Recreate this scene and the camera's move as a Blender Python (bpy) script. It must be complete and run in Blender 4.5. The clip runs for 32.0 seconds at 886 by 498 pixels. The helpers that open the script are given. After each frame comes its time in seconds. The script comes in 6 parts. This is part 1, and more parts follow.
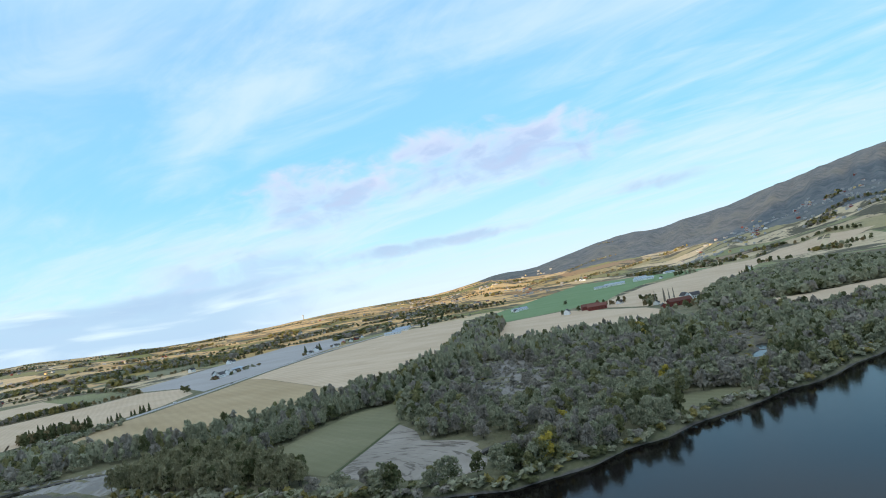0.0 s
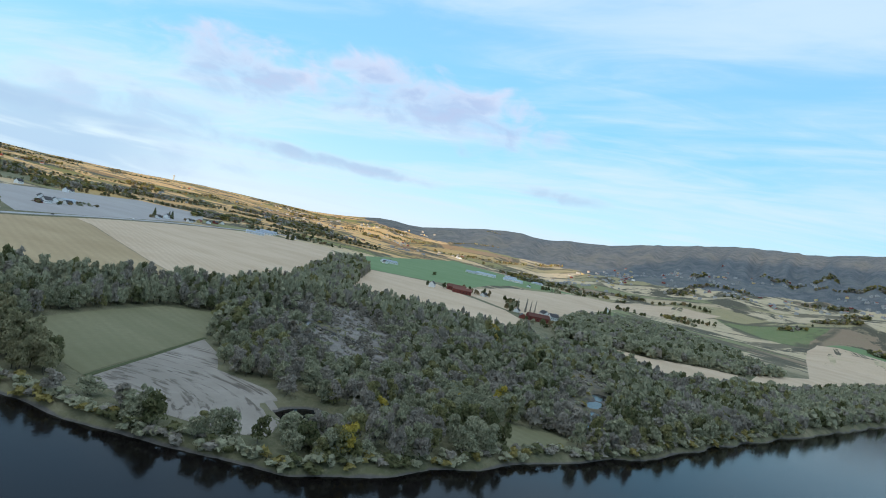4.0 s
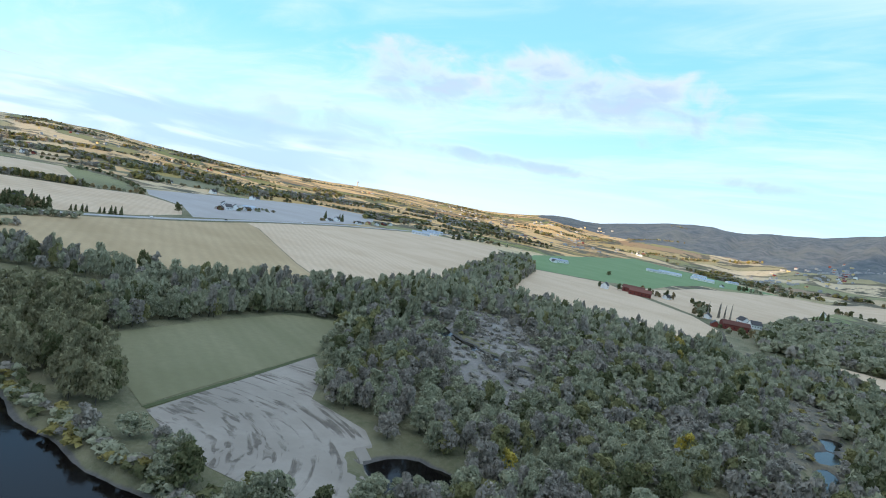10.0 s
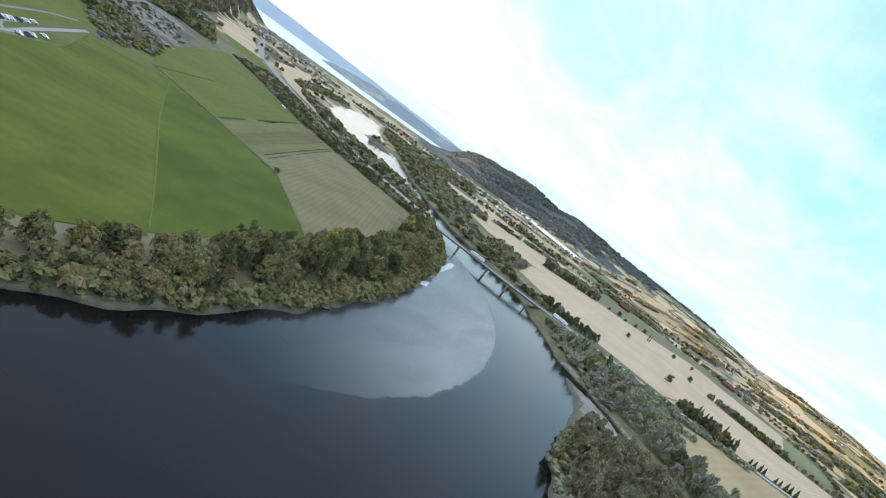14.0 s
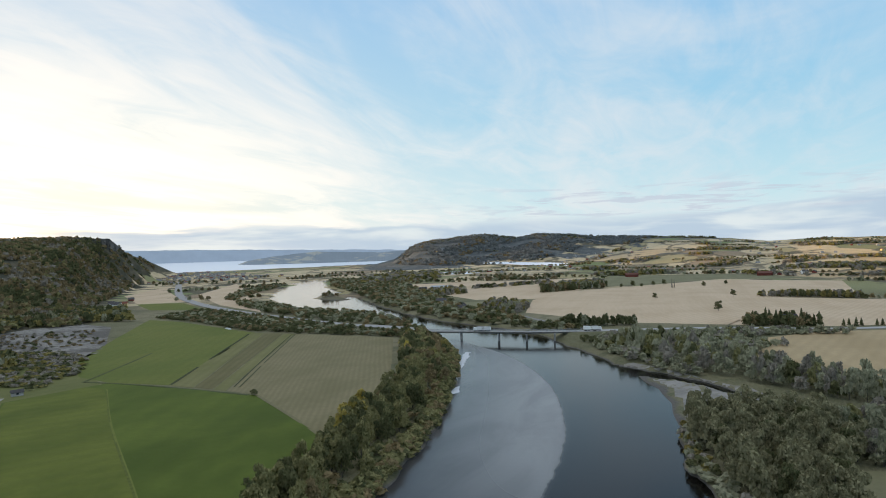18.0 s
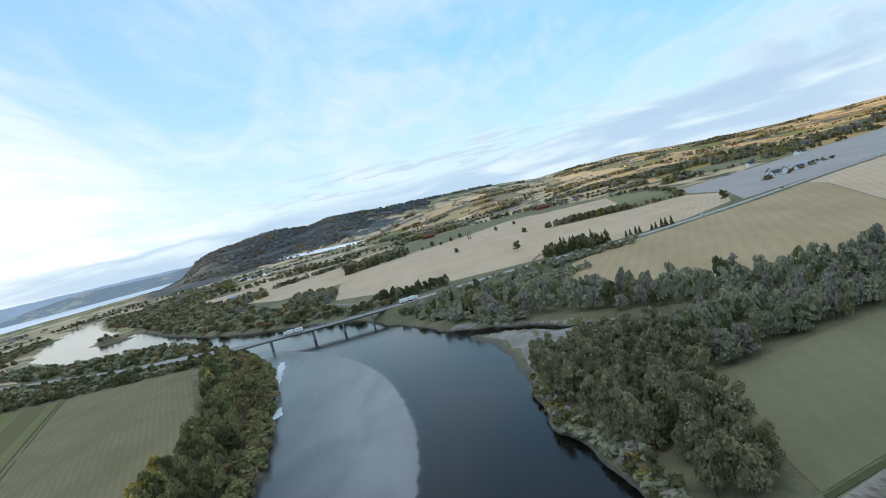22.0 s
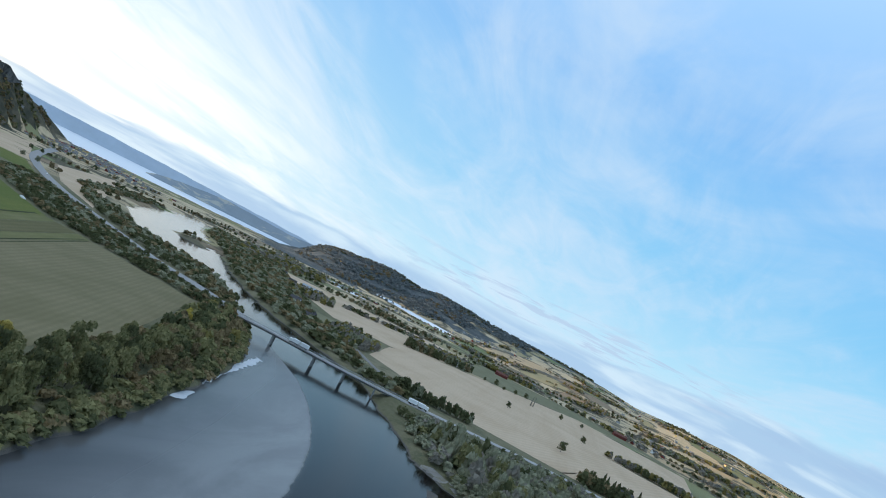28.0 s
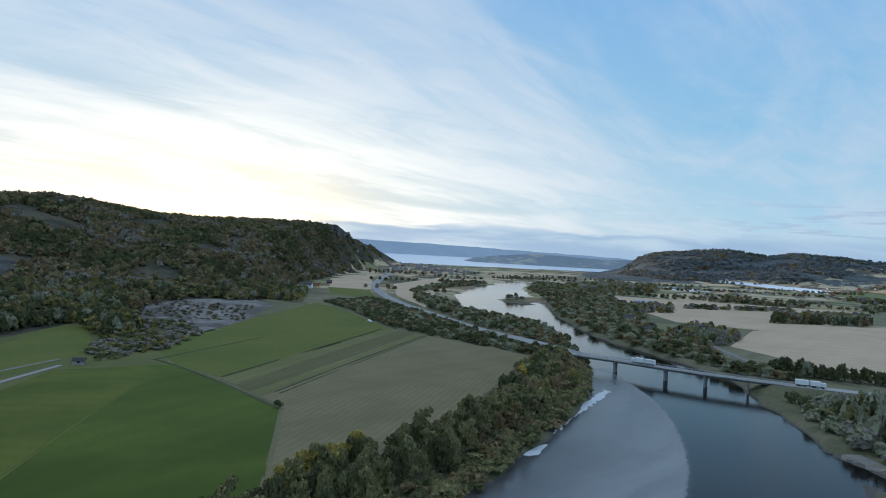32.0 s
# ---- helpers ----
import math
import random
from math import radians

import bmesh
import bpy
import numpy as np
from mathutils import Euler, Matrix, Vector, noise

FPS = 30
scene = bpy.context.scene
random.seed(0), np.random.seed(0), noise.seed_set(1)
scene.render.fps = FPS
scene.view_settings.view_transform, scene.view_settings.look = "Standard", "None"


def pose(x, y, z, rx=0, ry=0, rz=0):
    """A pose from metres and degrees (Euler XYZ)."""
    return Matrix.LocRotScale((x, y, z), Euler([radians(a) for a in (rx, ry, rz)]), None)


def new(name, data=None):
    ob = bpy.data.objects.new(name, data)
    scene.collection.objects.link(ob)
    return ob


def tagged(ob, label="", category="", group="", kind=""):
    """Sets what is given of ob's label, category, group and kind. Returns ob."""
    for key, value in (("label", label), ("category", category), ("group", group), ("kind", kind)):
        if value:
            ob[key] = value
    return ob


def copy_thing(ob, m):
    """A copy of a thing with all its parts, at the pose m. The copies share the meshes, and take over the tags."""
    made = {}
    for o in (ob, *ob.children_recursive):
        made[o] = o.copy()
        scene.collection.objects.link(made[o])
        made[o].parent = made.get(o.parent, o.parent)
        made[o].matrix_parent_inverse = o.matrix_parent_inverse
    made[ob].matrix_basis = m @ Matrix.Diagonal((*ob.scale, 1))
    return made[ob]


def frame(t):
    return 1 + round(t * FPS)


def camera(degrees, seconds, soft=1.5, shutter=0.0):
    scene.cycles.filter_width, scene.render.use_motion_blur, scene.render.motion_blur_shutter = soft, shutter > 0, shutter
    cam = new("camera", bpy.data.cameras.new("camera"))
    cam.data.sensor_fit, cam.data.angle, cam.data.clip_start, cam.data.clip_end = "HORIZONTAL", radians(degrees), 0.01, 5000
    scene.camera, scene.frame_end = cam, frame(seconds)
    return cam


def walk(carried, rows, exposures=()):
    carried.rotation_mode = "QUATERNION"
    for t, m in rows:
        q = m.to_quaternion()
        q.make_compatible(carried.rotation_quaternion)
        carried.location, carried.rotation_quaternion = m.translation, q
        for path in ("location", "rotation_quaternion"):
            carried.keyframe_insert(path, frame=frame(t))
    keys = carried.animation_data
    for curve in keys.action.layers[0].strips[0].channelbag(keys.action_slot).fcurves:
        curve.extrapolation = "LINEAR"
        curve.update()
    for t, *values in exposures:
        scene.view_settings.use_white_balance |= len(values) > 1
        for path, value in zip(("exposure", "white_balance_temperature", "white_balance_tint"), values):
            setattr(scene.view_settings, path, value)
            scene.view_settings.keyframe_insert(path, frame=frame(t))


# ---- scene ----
cam = camera(70.96, 32.0, soft=1.0)
ROWS = [
    (0.0, pose(-128.58, -123.61, 77.01, 93.71, 10.43, -50.59)),
    (0.5, pose(-123.79, -120.32, 77.51, 97.33, 3.26, -54.58)),
    (1.0, pose(-119.01, -117.07, 78.04, 96.70, 8.01, -56.47)),
    (1.5, pose(-114.24, -113.88, 78.60, 99.36, 8.18, -59.06)),
    (2.0, pose(-109.49, -110.77, 79.19, 99.93, 11.14, -62.80)),
    (2.5, pose(-104.73, -107.74, 79.80, 97.38, 2.51, -68.60)),
    (4.5, pose(-84.71, -97.26, 82.32, 88.88, -15.71, -58.75)),
    (5.0, pose(-78.84, -94.39, 82.44, 90.91, -13.47, -54.72)),
    (5.5, pose(-72.88, -91.43, 82.54, 90.22, -11.13, -54.38)),
    (6.0, pose(-66.89, -88.38, 82.64, 92.35, -4.93, -52.01)),
    (6.5, pose(-60.93, -85.29, 82.77, 94.00, -1.96, -50.99)),
    (7.0, pose(-55.02, -82.26, 82.92, 94.57, 1.15, -55.11)),
    (7.5, pose(-49.15, -79.44, 83.06, 93.61, -2.48, -57.48)),
    (8.0, pose(-43.29, -76.97, 83.16, 91.70, -9.32, -59.92)),
    (8.5, pose(-37.39, -74.98, 83.16, 90.28, -10.49, -59.87)),
    (9.0, pose(-31.46, -73.57, 83.02, 87.61, -12.78, -56.76)),
    (9.5, pose(-25.53, -72.76, 82.70, 83.63, -8.24, -49.49)),
    (10.0, pose(-19.72, -72.50, 82.21, 85.28, -11.02, -44.90)),
    (10.5, pose(-14.13, -72.65, 81.63, 92.62, -17.89, -46.02)),
    (11.0, pose(-8.83, -73.12, 81.01, 97.05, -18.14, -45.54)),
    (11.5, pose(-3.83, -73.77, 80.42, 101.79, -30.79, -44.43)),
    (12.0, pose(0.81, -74.48, 79.88, 104.61, -41.62, -41.64)),
    (12.5, pose(5.06, -75.09, 79.45, 100.46, -48.67, -29.62)),
    (13.0, pose(8.85, -75.44, 79.15, 90.67, -48.87, -8.73)),
    (13.5, pose(12.12, -75.36, 79.02, 82.70, -44.89, 10.88)),
    (14.0, pose(14.77, -74.81, 78.99, 79.80, -35.87, 25.42)),
    (14.5, pose(16.67, -73.81, 79.05, 79.69, -18.62, 32.14)),
    (15.0, pose(17.83, -72.44, 79.15, 83.78, -6.06, 31.92)),
    (15.5, pose(18.37, -70.75, 79.30, 85.89, -2.86, 25.30)),
    (17.5, pose(10.03, -56.68, 80.69, 90.43, 2.23, 22.50)),
    (18.0, pose(7.94, -51.90, 80.82, 90.03, 1.62, 19.84)),
    (18.5, pose(5.94, -46.93, 80.88, 89.38, 0.64, 18.23)),
    (19.0, pose(4.10, -41.76, 80.85, 88.16, 0.04, 17.60)),
    (19.5, pose(2.45, -36.41, 80.71, 87.13, 3.17, 15.41)),
    (20.0, pose(1.01, -30.85, 80.44, 89.06, 1.57, 14.52)),
    (20.5, pose(-0.21, -25.10, 80.08, 88.08, 3.65, 15.78)),
    (21.0, pose(-1.21, -19.15, 79.66, 86.05, 13.59, 13.30)),
    (21.5, pose(-1.95, -13.01, 79.22, 85.69, 16.97, 6.52)),
    (22.0, pose(-2.37, -6.73, 78.80, 85.68, 14.46, 0.64)),
    (22.5, pose(-2.38, -0.37, 78.44, 85.92, 5.43, -1.37)),
    (23.0, pose(-1.96, 5.98, 78.11, 85.93, 3.95, -1.20)),
    (23.5, pose(-1.15, 12.24, 77.82, 88.17, -0.06, -0.57)),
    (24.0, pose(-0.04, 18.35, 77.55, 87.49, -5.92, -0.03)),
    (24.5, pose(1.30, 24.29, 77.30, 86.79, -4.41, 0.38)),
    (26.5, pose(10.41, 43.18, 76.52, 90.25, -11.06, 3.32)),
    (27.0, pose(12.40, 47.35, 76.16, 93.22, -8.43, 5.65)),
    (27.5, pose(14.33, 51.45, 75.77, 95.13, -18.41, 6.30)),
    (28.0, pose(16.08, 55.42, 75.40, 95.74, -26.58, 10.83)),
    (28.5, pose(17.58, 59.19, 75.07, 96.92, -32.98, 16.84)),
    (29.0, pose(18.78, 62.78, 74.82, 93.00, -25.42, 27.26)),
    (29.5, pose(19.68, 66.17, 74.67, 91.43, -21.04, 33.82)),
    (30.0, pose(20.30, 69.41, 74.61, 90.41, -3.20, 39.71)),
    (30.5, pose(20.69, 72.51, 74.63, 88.97, -2.56, 42.00)),
    (31.0, pose(20.92, 75.53, 74.70, 88.80, -3.89, 38.79)),
    (31.5, pose(21.08, 78.51, 74.79, 88.59, -8.82, 39.90)),
    (32.0, pose(21.20, 81.47, 74.88, 90.19, -3.09, 41.30)),
]
walk(cam, ROWS, [(0.0, 0.5, 6900, 8), (2.0, 0.35, 6600, 8), (4.5, 0.5, 6900, 8), (5.0, 0.55, 6900, 8), (6.0, 0.5, 7000, 8), (7.0, 0.35, 6800, 8), (8.0, 0.45, 7000, 8), (9.0, 0.63, 6800, 9), (10.0, 0.70, 6600, 9), (11.0, 0.33, 6650, 9), (12.0, 0.15, 6500, 9), (13.0, 0.55, 6700, 11), (14.0, 0.95, 7350, 12), (14.5, 0.95, 7500, 12), (15.0, 0.38, 7600, 13), (18.0, 0.25, 7800, 14), (20.5, 0.38, 7600, 13), (22.0, 0.45, 7100, 10), (23.0, 0.5, 6850, 10), (24.5, 0.4, 6650, 9),
     (27.0, 0.25, 6600, 8), (29.0, 0.1, 6300, 9), (30.0, -0.1, 6250, 9), (32.0, -0.1, 6250, 9)])

# ---- sky and sun ----
SUN_AZ, SUN_EL = 95.0, 2.0
GLOW_AZ = 63.0
sun_dir = Vector((-math.sin(radians(SUN_AZ)) * math.cos(radians(SUN_EL)), math.cos(radians(SUN_AZ)) * math.cos(radians(SUN_EL)), math.sin(radians(SUN_EL))))
sun_data = bpy.data.lights.new("sun", "SUN")
sun_data.energy, sun_data.angle, sun_data.color = 5.0, radians(0.6), (1.0, 0.74, 0.46)
sun = new("sun", sun_data)
sun.rotation_mode = "QUATERNION"
sun.rotation_quaternion = sun_dir.to_track_quat("Z", "Y")


class Nodes:
    """A short hand for node trees."""

    def __init__(self, tree):
        self.tree = tree
        tree.nodes.clear()

    def add(self, kind, ins=(), **props):
        n = self.tree.nodes.new(kind)
        if "operation" in props:
            n.operation = props["operation"]
        if "use_clamp" in props:
            n.use_clamp = props["use_clamp"]
        if "interpolation_type" in props:
            n.interpolation_type = props["interpolation_type"]
        if "data_type" in props:
            n.data_type, n.blend_type = props["data_type"], props["blend_type"]
        if "wave_type" in props:
            n.wave_type, n.bands_direction = props["wave_type"], props["bands_direction"]
        if "distance" in props:
            n.distance = props["distance"]
        if "attribute_name" in props:
            n.attribute_name = props["attribute_name"]
        for k, v in (ins.items() if isinstance(ins, dict) else enumerate(ins)):
            if v is None:
                continue
            if isinstance(v, bpy.types.NodeSocket):
                self.tree.links.new(v, n.inputs[k])
            else:
                n.inputs[k].default_value = v
        return n

    def math(self, op, a, b=None, c=None, clamp=False):
        return self.add("ShaderNodeMath", [a, b, c], operation=op, use_clamp=clamp).outputs[0]

    def span(self, v, lo, hi, a=0.0, b=1.0, smooth=True):
        n = self.add("ShaderNodeMapRange", {0: v, 1: lo, 2: hi, 3: a, 4: b}, interpolation_type="SMOOTHSTEP" if smooth else "LINEAR")
        return n.outputs[0]

    def noise(self, vec, scale, detail=4.0, rough=0.55, warp=0.0):
        return self.add("ShaderNodeTexNoise", {"Vector": vec, "Scale": scale, "Detail": detail, "Roughness": rough, "Distortion": warp}).outputs[0]

    def mix(self, f, a, b, blend="MIX"):
        n = self.add("ShaderNodeMix", {0: f, 6: a, 7: b}, data_type="RGBA", blend_type=blend)
        return n.outputs[2]

    def map(self, vec, loc=(0, 0, 0), rot=(0, 0, 0), scale=(1, 1, 1)):
        return self.add("ShaderNodeMapping", {0: vec, 1: loc, 2: rot, 3: scale}).outputs[0]


def rgb(r, g, b):
    return (r, g, b, 1.0)


def make_world():
    w = bpy.data.worlds.new("sky")
    scene.world = w
    w.use_nodes = True
    n = Nodes(w.node_tree)
    co = n.add("ShaderNodeTexCoord").outputs["Generated"]
    air = n.add("ShaderNodeTexSky")
    air.sky_type, air.sun_disc = "NISHITA", False
    air.sun_elevation, air.sun_rotation = radians(SUN_EL), radians(-SUN_AZ)
    air.altitude, air.dust_density, air.ozone_density = 50.0, 0.6, 2.0
    xyz = n.add("ShaderNodeSeparateXYZ", [co])
    x, y, z = xyz.outputs
    up = n.math("MAXIMUM", z, 0.0)
    turn = n.math("ARCTAN2", n.math("MULTIPLY", x, -1.0), y)
    rise = n.math("ARCSINE", z)
    # clear air: pale near the horizon, blue above; unseen zenith brightened to light the land
    ramp = n.add("ShaderNodeValToRGB", [up])
    el = ramp.color_ramp.elements
    el[0].position, el[0].color = 0.0, rgb(0.60, 0.74, 0.88)
    el[1].position, el[1].color = 1.0, rgb(0.85, 1.0, 1.2)
    for pos, c in ((0.07, (0.42, 0.71, 0.90)), (0.20, (0.235, 0.57, 0.87)), (0.42, (0.21, 0.48, 0.86)), (0.68, (0.46, 0.69, 1.02))):
        el.new(pos).color = rgb(*c)
    # the sunset lies low and wide over the western ridge
    u = n.math("DIVIDE", n.math("SUBTRACT", turn, radians(GLOW_AZ)), radians(25.0))
    v = n.math("DIVIDE", n.math("SUBTRACT", rise, radians(2.0)), radians(10.0))
    away = n.math("ADD", n.math("MULTIPLY", u, u), n.math("MULTIPLY", v, v))
    near = n.math("POWER", 2.718, n.math("MULTIPLY", away, -1.0))
    core = n.math("POWER", 2.718, n.math("MULTIPLY", away, -9.0))
    wide = n.math("POWER", 2.718, n.math("MULTIPLY", away, -0.28))
    base = n.mix(n.math("MULTIPLY", wide, 0.55), ramp.outputs[0], rgb(0.74, 0.84, 0.93))
    base = n.mix(n.math("MULTIPLY", near, 0.7), base, rgb(1.32, 1.17, 0.92))
    base = n.mix(core, base, rgb(3.2, 2.2, 1.05))
    # high thin cloud, seen on a plane overhead
    den = n.math("ADD", up, 0.10)
    flat = n.add("ShaderNodeCombineXYZ", [n.math("DIVIDE", x, den), n.math("DIVIDE", y, den), 0.0]).outputs[0]
    streak = n.map(flat, (0.35, 0.1, 0), (0, 0, radians(6)), (0.95, 0.42, 1))
    a = n.noise(streak, 0.8, 6.0, 0.55, 0.9)
    fine = n.noise(n.map(flat, (3, 1, 0), (0, 0, radians(-8)), (1.7, 0.6, 1)), 1.6, 6.0, 0.62, 1.2)
    cirrus = n.span(n.math("ADD", n.math("MULTIPLY", a, 0.7), n.math("MULTIPLY", fine, 0.3)), 0.39, 0.64)
    white = n.mix(near, n.mix(wide, rgb(0.55, 0.70, 0.88), rgb(0.88, 0.92, 0.96)), rgb(1.9, 1.75, 1.5))
    out = n.mix(n.math("MULTIPLY", cirrus, 0.75), base, white)

    # a violet-grey heap of cloud with a pink rim, standing in the east
    def heap(az, el_c, wide_deg, tall_deg, lean, seed, amount, lit, shade):
        da = n.math("SUBTRACT", turn, radians(az))
        de = n.math("SUBTRACT", n.math("SUBTRACT", rise, radians(el_c)), n.math("MULTIPLY", da, lean))
        u, v = n.math("DIVIDE", da, radians(wide_deg)), n.math("DIVIDE", de, radians(tall_deg))
        spot = n.add("ShaderNodeCombineXYZ", [n.math("MULTIPLY", turn, 15.0), n.math("MULTIPLY", rise, 26.0), seed]).outputs[0]
        lump = n.noise(spot, 0.9, 5.0, 0.52, 0.4)
        m = n.math("SUBTRACT", n.math("ADD", 1.0, n.math("MULTIPLY", n.math("SUBTRACT", lump, 0.5), 4.0)), n.math("ADD", n.math("MULTIPLY", u, u), n.math("MULTIPLY", v, v)))
        body = n.math("MULTIPLY", n.span(m, -0.2, 1.6), amount)
        return n.mix(body, out, n.mix(n.span(n.math("SUBTRACT", m, n.math("MULTIPLY", v, 0.5)), 0.2, 1.2), rgb(*lit), rgb(*shade)))

    out = heap(-41.5, 10.2, 7.0, 3.0, 0.05, 1.0, 0.95, (0.70, 0.64, 0.80), (0.40, 0.51, 0.75))
    out = heap(-57.0, 11.4, 12.5, 3.2, 0.02, 3.3, 0.95, (0.71, 0.64, 0.80), (0.39, 0.49, 0.74))
    out = heap(-50.0, 4.4, 10.0, 0.7, 0.0, 5.0, 0.75, (0.50, 0.62, 0.80), (0.36, 0.47, 0.71))
    out = heap(-70.0, 5.9, 8.0, 0.7, -0.03, 7.0, 0.7, (0.50, 0.62, 0.80), (0.38, 0.49, 0.71))
    out = heap(-24.0, 3.0, 10.0, 0.9, 0.02, 9.0, 0.8, (0.48, 0.60, 0.79), (0.35, 0.46, 0.70))
    out = heap(-34.0, 4.0, 12.0, 3.6, 0.0, 10.0, 0.6, (0.48, 0.60, 0.79), (0.39, 0.51, 0.76))
    # the long low bank over the northern horizon
    lane = n.add("ShaderNodeCombineXYZ", [n.math("MULTIPLY", turn, 5.0), n.math("MULTIPLY", rise, 30.0), 2.0]).outputs[0]
    strip = n.noise(lane, 1.0, 5.0, 0.5, 0.5)
    top = n.math("ADD", n.math("MULTIPLY", strip, 3.2), n.math("ADD", 0.9, n.math("MULTIPLY", n.span(turn, radians(4), radians(-26)), 1.7)))
    deg = n.math("MULTIPLY", rise, 57.296)
    low = n.math("MULTIPLY", n.span(n.math("SUBTRACT", top, deg), -0.2, 0.5), n.math("MULTIPLY", n.span(turn, radians(-42), radians(-30)), n.span(turn, radians(57), radians(49))))
    tone = n.mix(n.span(strip, 0.42, 0.66), rgb(0.35, 0.53, 0.76), rgb(0.60, 0.76, 0.90))
    out = n.mix(n.math("MULTIPLY", low, 0.82), out, tone)
    # torn flecks of grey above the bank
    thin = n.noise(n.add("ShaderNodeCombineXYZ", [n.math("MULTIPLY", turn, 9.0), n.math("MULTIPLY", rise, 95.0), 6.0]).outputs[0], 1.0, 6.0, 0.6, 0.5)
    reach = n.math("MULTIPLY", n.math("MULTIPLY", n.span(deg, 2.0, 3.0), n.span(deg, 6.2, 4.2)), n.math("MULTIPLY", n.span(turn, radians(-22), radians(-8)), n.span(turn, radians(26), radians(8))))
    out = n.mix(n.math("MULTIPLY", n.math("MULTIPLY", n.span(thin, 0.50, 0.60), reach), 0.7), out, rgb(0.44, 0.56, 0.76))
    tint = n.mix(1.0, air.outputs[0], rgb(0.10, 0.10, 0.10), "MULTIPLY")
    out = n.mix(0.08, out, tint)
    bg = n.add("ShaderNodeBackground", {"Color": out, "Strength": 1.0})
    n.add("ShaderNodeOutputWorld", [bg.outputs[0]])


make_world()


# ---- materials ----
def material(name, build):
    m = bpy.data.materials.new(name)
    m.use_nodes = True
    n = Nodes(m.node_tree)
    bsdf = n.add("ShaderNodeBsdfPrincipled")
    bsdf.inputs["Specular IOR Level"].default_value = 0.15
    bsdf.inputs["Roughness"].default_value = 0.9
    build(n, bsdf.inputs, lambda v, k: n.tree.links.new(v, bsdf.inputs[k]))
    n.add("ShaderNodeOutputMaterial", [bsdf.outputs[0]])
    return m


def place(n):
    return n.add("ShaderNodeNewGeometry").outputs["Position"]


def bump(n, height, dist, strength=0.6):
    return n.add("ShaderNodeBump", {"Strength": strength, "Distance": dist, "Height": height}).outputs[0]


def field_mat(name, c1, c2, angle, pitch, line=0.25, patch=0.012, dark=None, shake=3.2):
    """Ploughed, sown or mown ground with drill lines at an angle, a pitch in metres, and large uneven patches."""

    def build(n, ins, to):
        p = place(n)
        big = n.noise(p, patch, 4.0, 0.6, 0.4)
        fine = n.noise(p, 0.35, 5.0, 0.65)
        turned = n.map(p, (0, 0, 0), (0, 0, radians(angle)), (1, 1, 1))
        wav = n.add("ShaderNodeTexWave", {"Vector": turned, "Scale": 1.0 / pitch * 0.314, "Distortion": shake, "Detail": 3.0, "Detail Scale": 0.25}, wave_type="BANDS", bands_direction="X").outputs["Fac"]
        wide = n.noise(n.map(p, (0, 0, 0), (0, 0, radians(angle)), (1.0 / (pitch * 5), 0.0015, 0)), 1.0, 3.0, 0.7)
        f = n.math("ADD", n.math("MULTIPLY", big, 0.55), n.math("MULTIPLY", wide, 0.45))
        col = n.mix(n.span(f, 0.36, 0.64), rgb(*c1), rgb(*c2))
        col = n.mix(n.math("MULTIPLY", wav, line), col, rgb(*(dark or [v * 0.6 for v in c1])))
        col = n.mix(n.math("MULTIPLY", n.span(fine, 0.35, 0.7), 0.35), col, rgb(*[v * 0.65 for v in c2]))
        to(col, "Base Color")
        to(bump(n, n.math("ADD", fine, n.math("MULTIPLY", wav, 0.5)), 0.25), "Normal")

    return material(name, build)


M = {
    "stubble_tan": field_mat("stubble_tan", (0.51, 0.37, 0.242), (0.60, 0.45, 0.31), 25, 7.0, 0.18),
    "stubble_ochre": field_mat("stubble_ochre", (0.37, 0.265, 0.145), (0.45, 0.33, 0.19), 20, 9.0, 0.15),
    "stubble_pale": field_mat("stubble_pale", (0.35, 0.32, 0.297), (0.405, 0.37, 0.343), 70, 12.0, 0.12),
    "stubble_green": field_mat("stubble_green", (0.180, 0.152, 0.078), (0.235, 0.195, 0.108), -25.5, 3.4, 0.30, 0.03, (0.12, 0.108, 0.052), 2.2),
    "strip_green": field_mat("strip_green", (0.150, 0.146, 0.054), (0.190, 0.174, 0.074), -25.5, 6.0, 0.30, 0.03, (0.115, 0.118, 0.040), 1.0),
    "strip_olive": field_mat("strip_olive", (0.128, 0.116, 0.048), (0.165, 0.140, 0.066), -25.5, 5.0, 0.35, 0.03, (0.085, 0.082, 0.030), 1.0),
    "grass_mid": field_mat("grass_mid", (0.072, 0.096, 0.014), (0.128, 0.145, 0.026), 38, 11.0, 0.16, 0.03, (0.066, 0.080, 0.018), 4.0),
    "grass_dark": field_mat("grass_dark", (0.058, 0.086, 0.012), (0.100, 0.132, 0.021), -20, 14.0, 0.12, 0.02),
    "grass_light": field_mat("grass_light", (0.145, 0.155, 0.036), (0.106, 0.132, 0.027), -26.7, 9.0, 0.15),
    "pasture": field_mat("pasture", (0.105, 0.118, 0.036), (0.145, 0.145, 0.052), 15, 11.0, 0.08),
    "meadow": field_mat("meadow", (0.165, 0.156, 0.083), (0.215, 0.197, 0.112), 15, 6.0, 0.10),
    "field_green": field_mat("field_green", (0.15, 0.23, 0.10), (0.19, 0.265, 0.125), 10, 9.0, 0.15),
    "soil": field_mat("soil", (0.30, 0.24, 0.19), (0.38, 0.30, 0.24), 10, 6.0, 0.2),
}


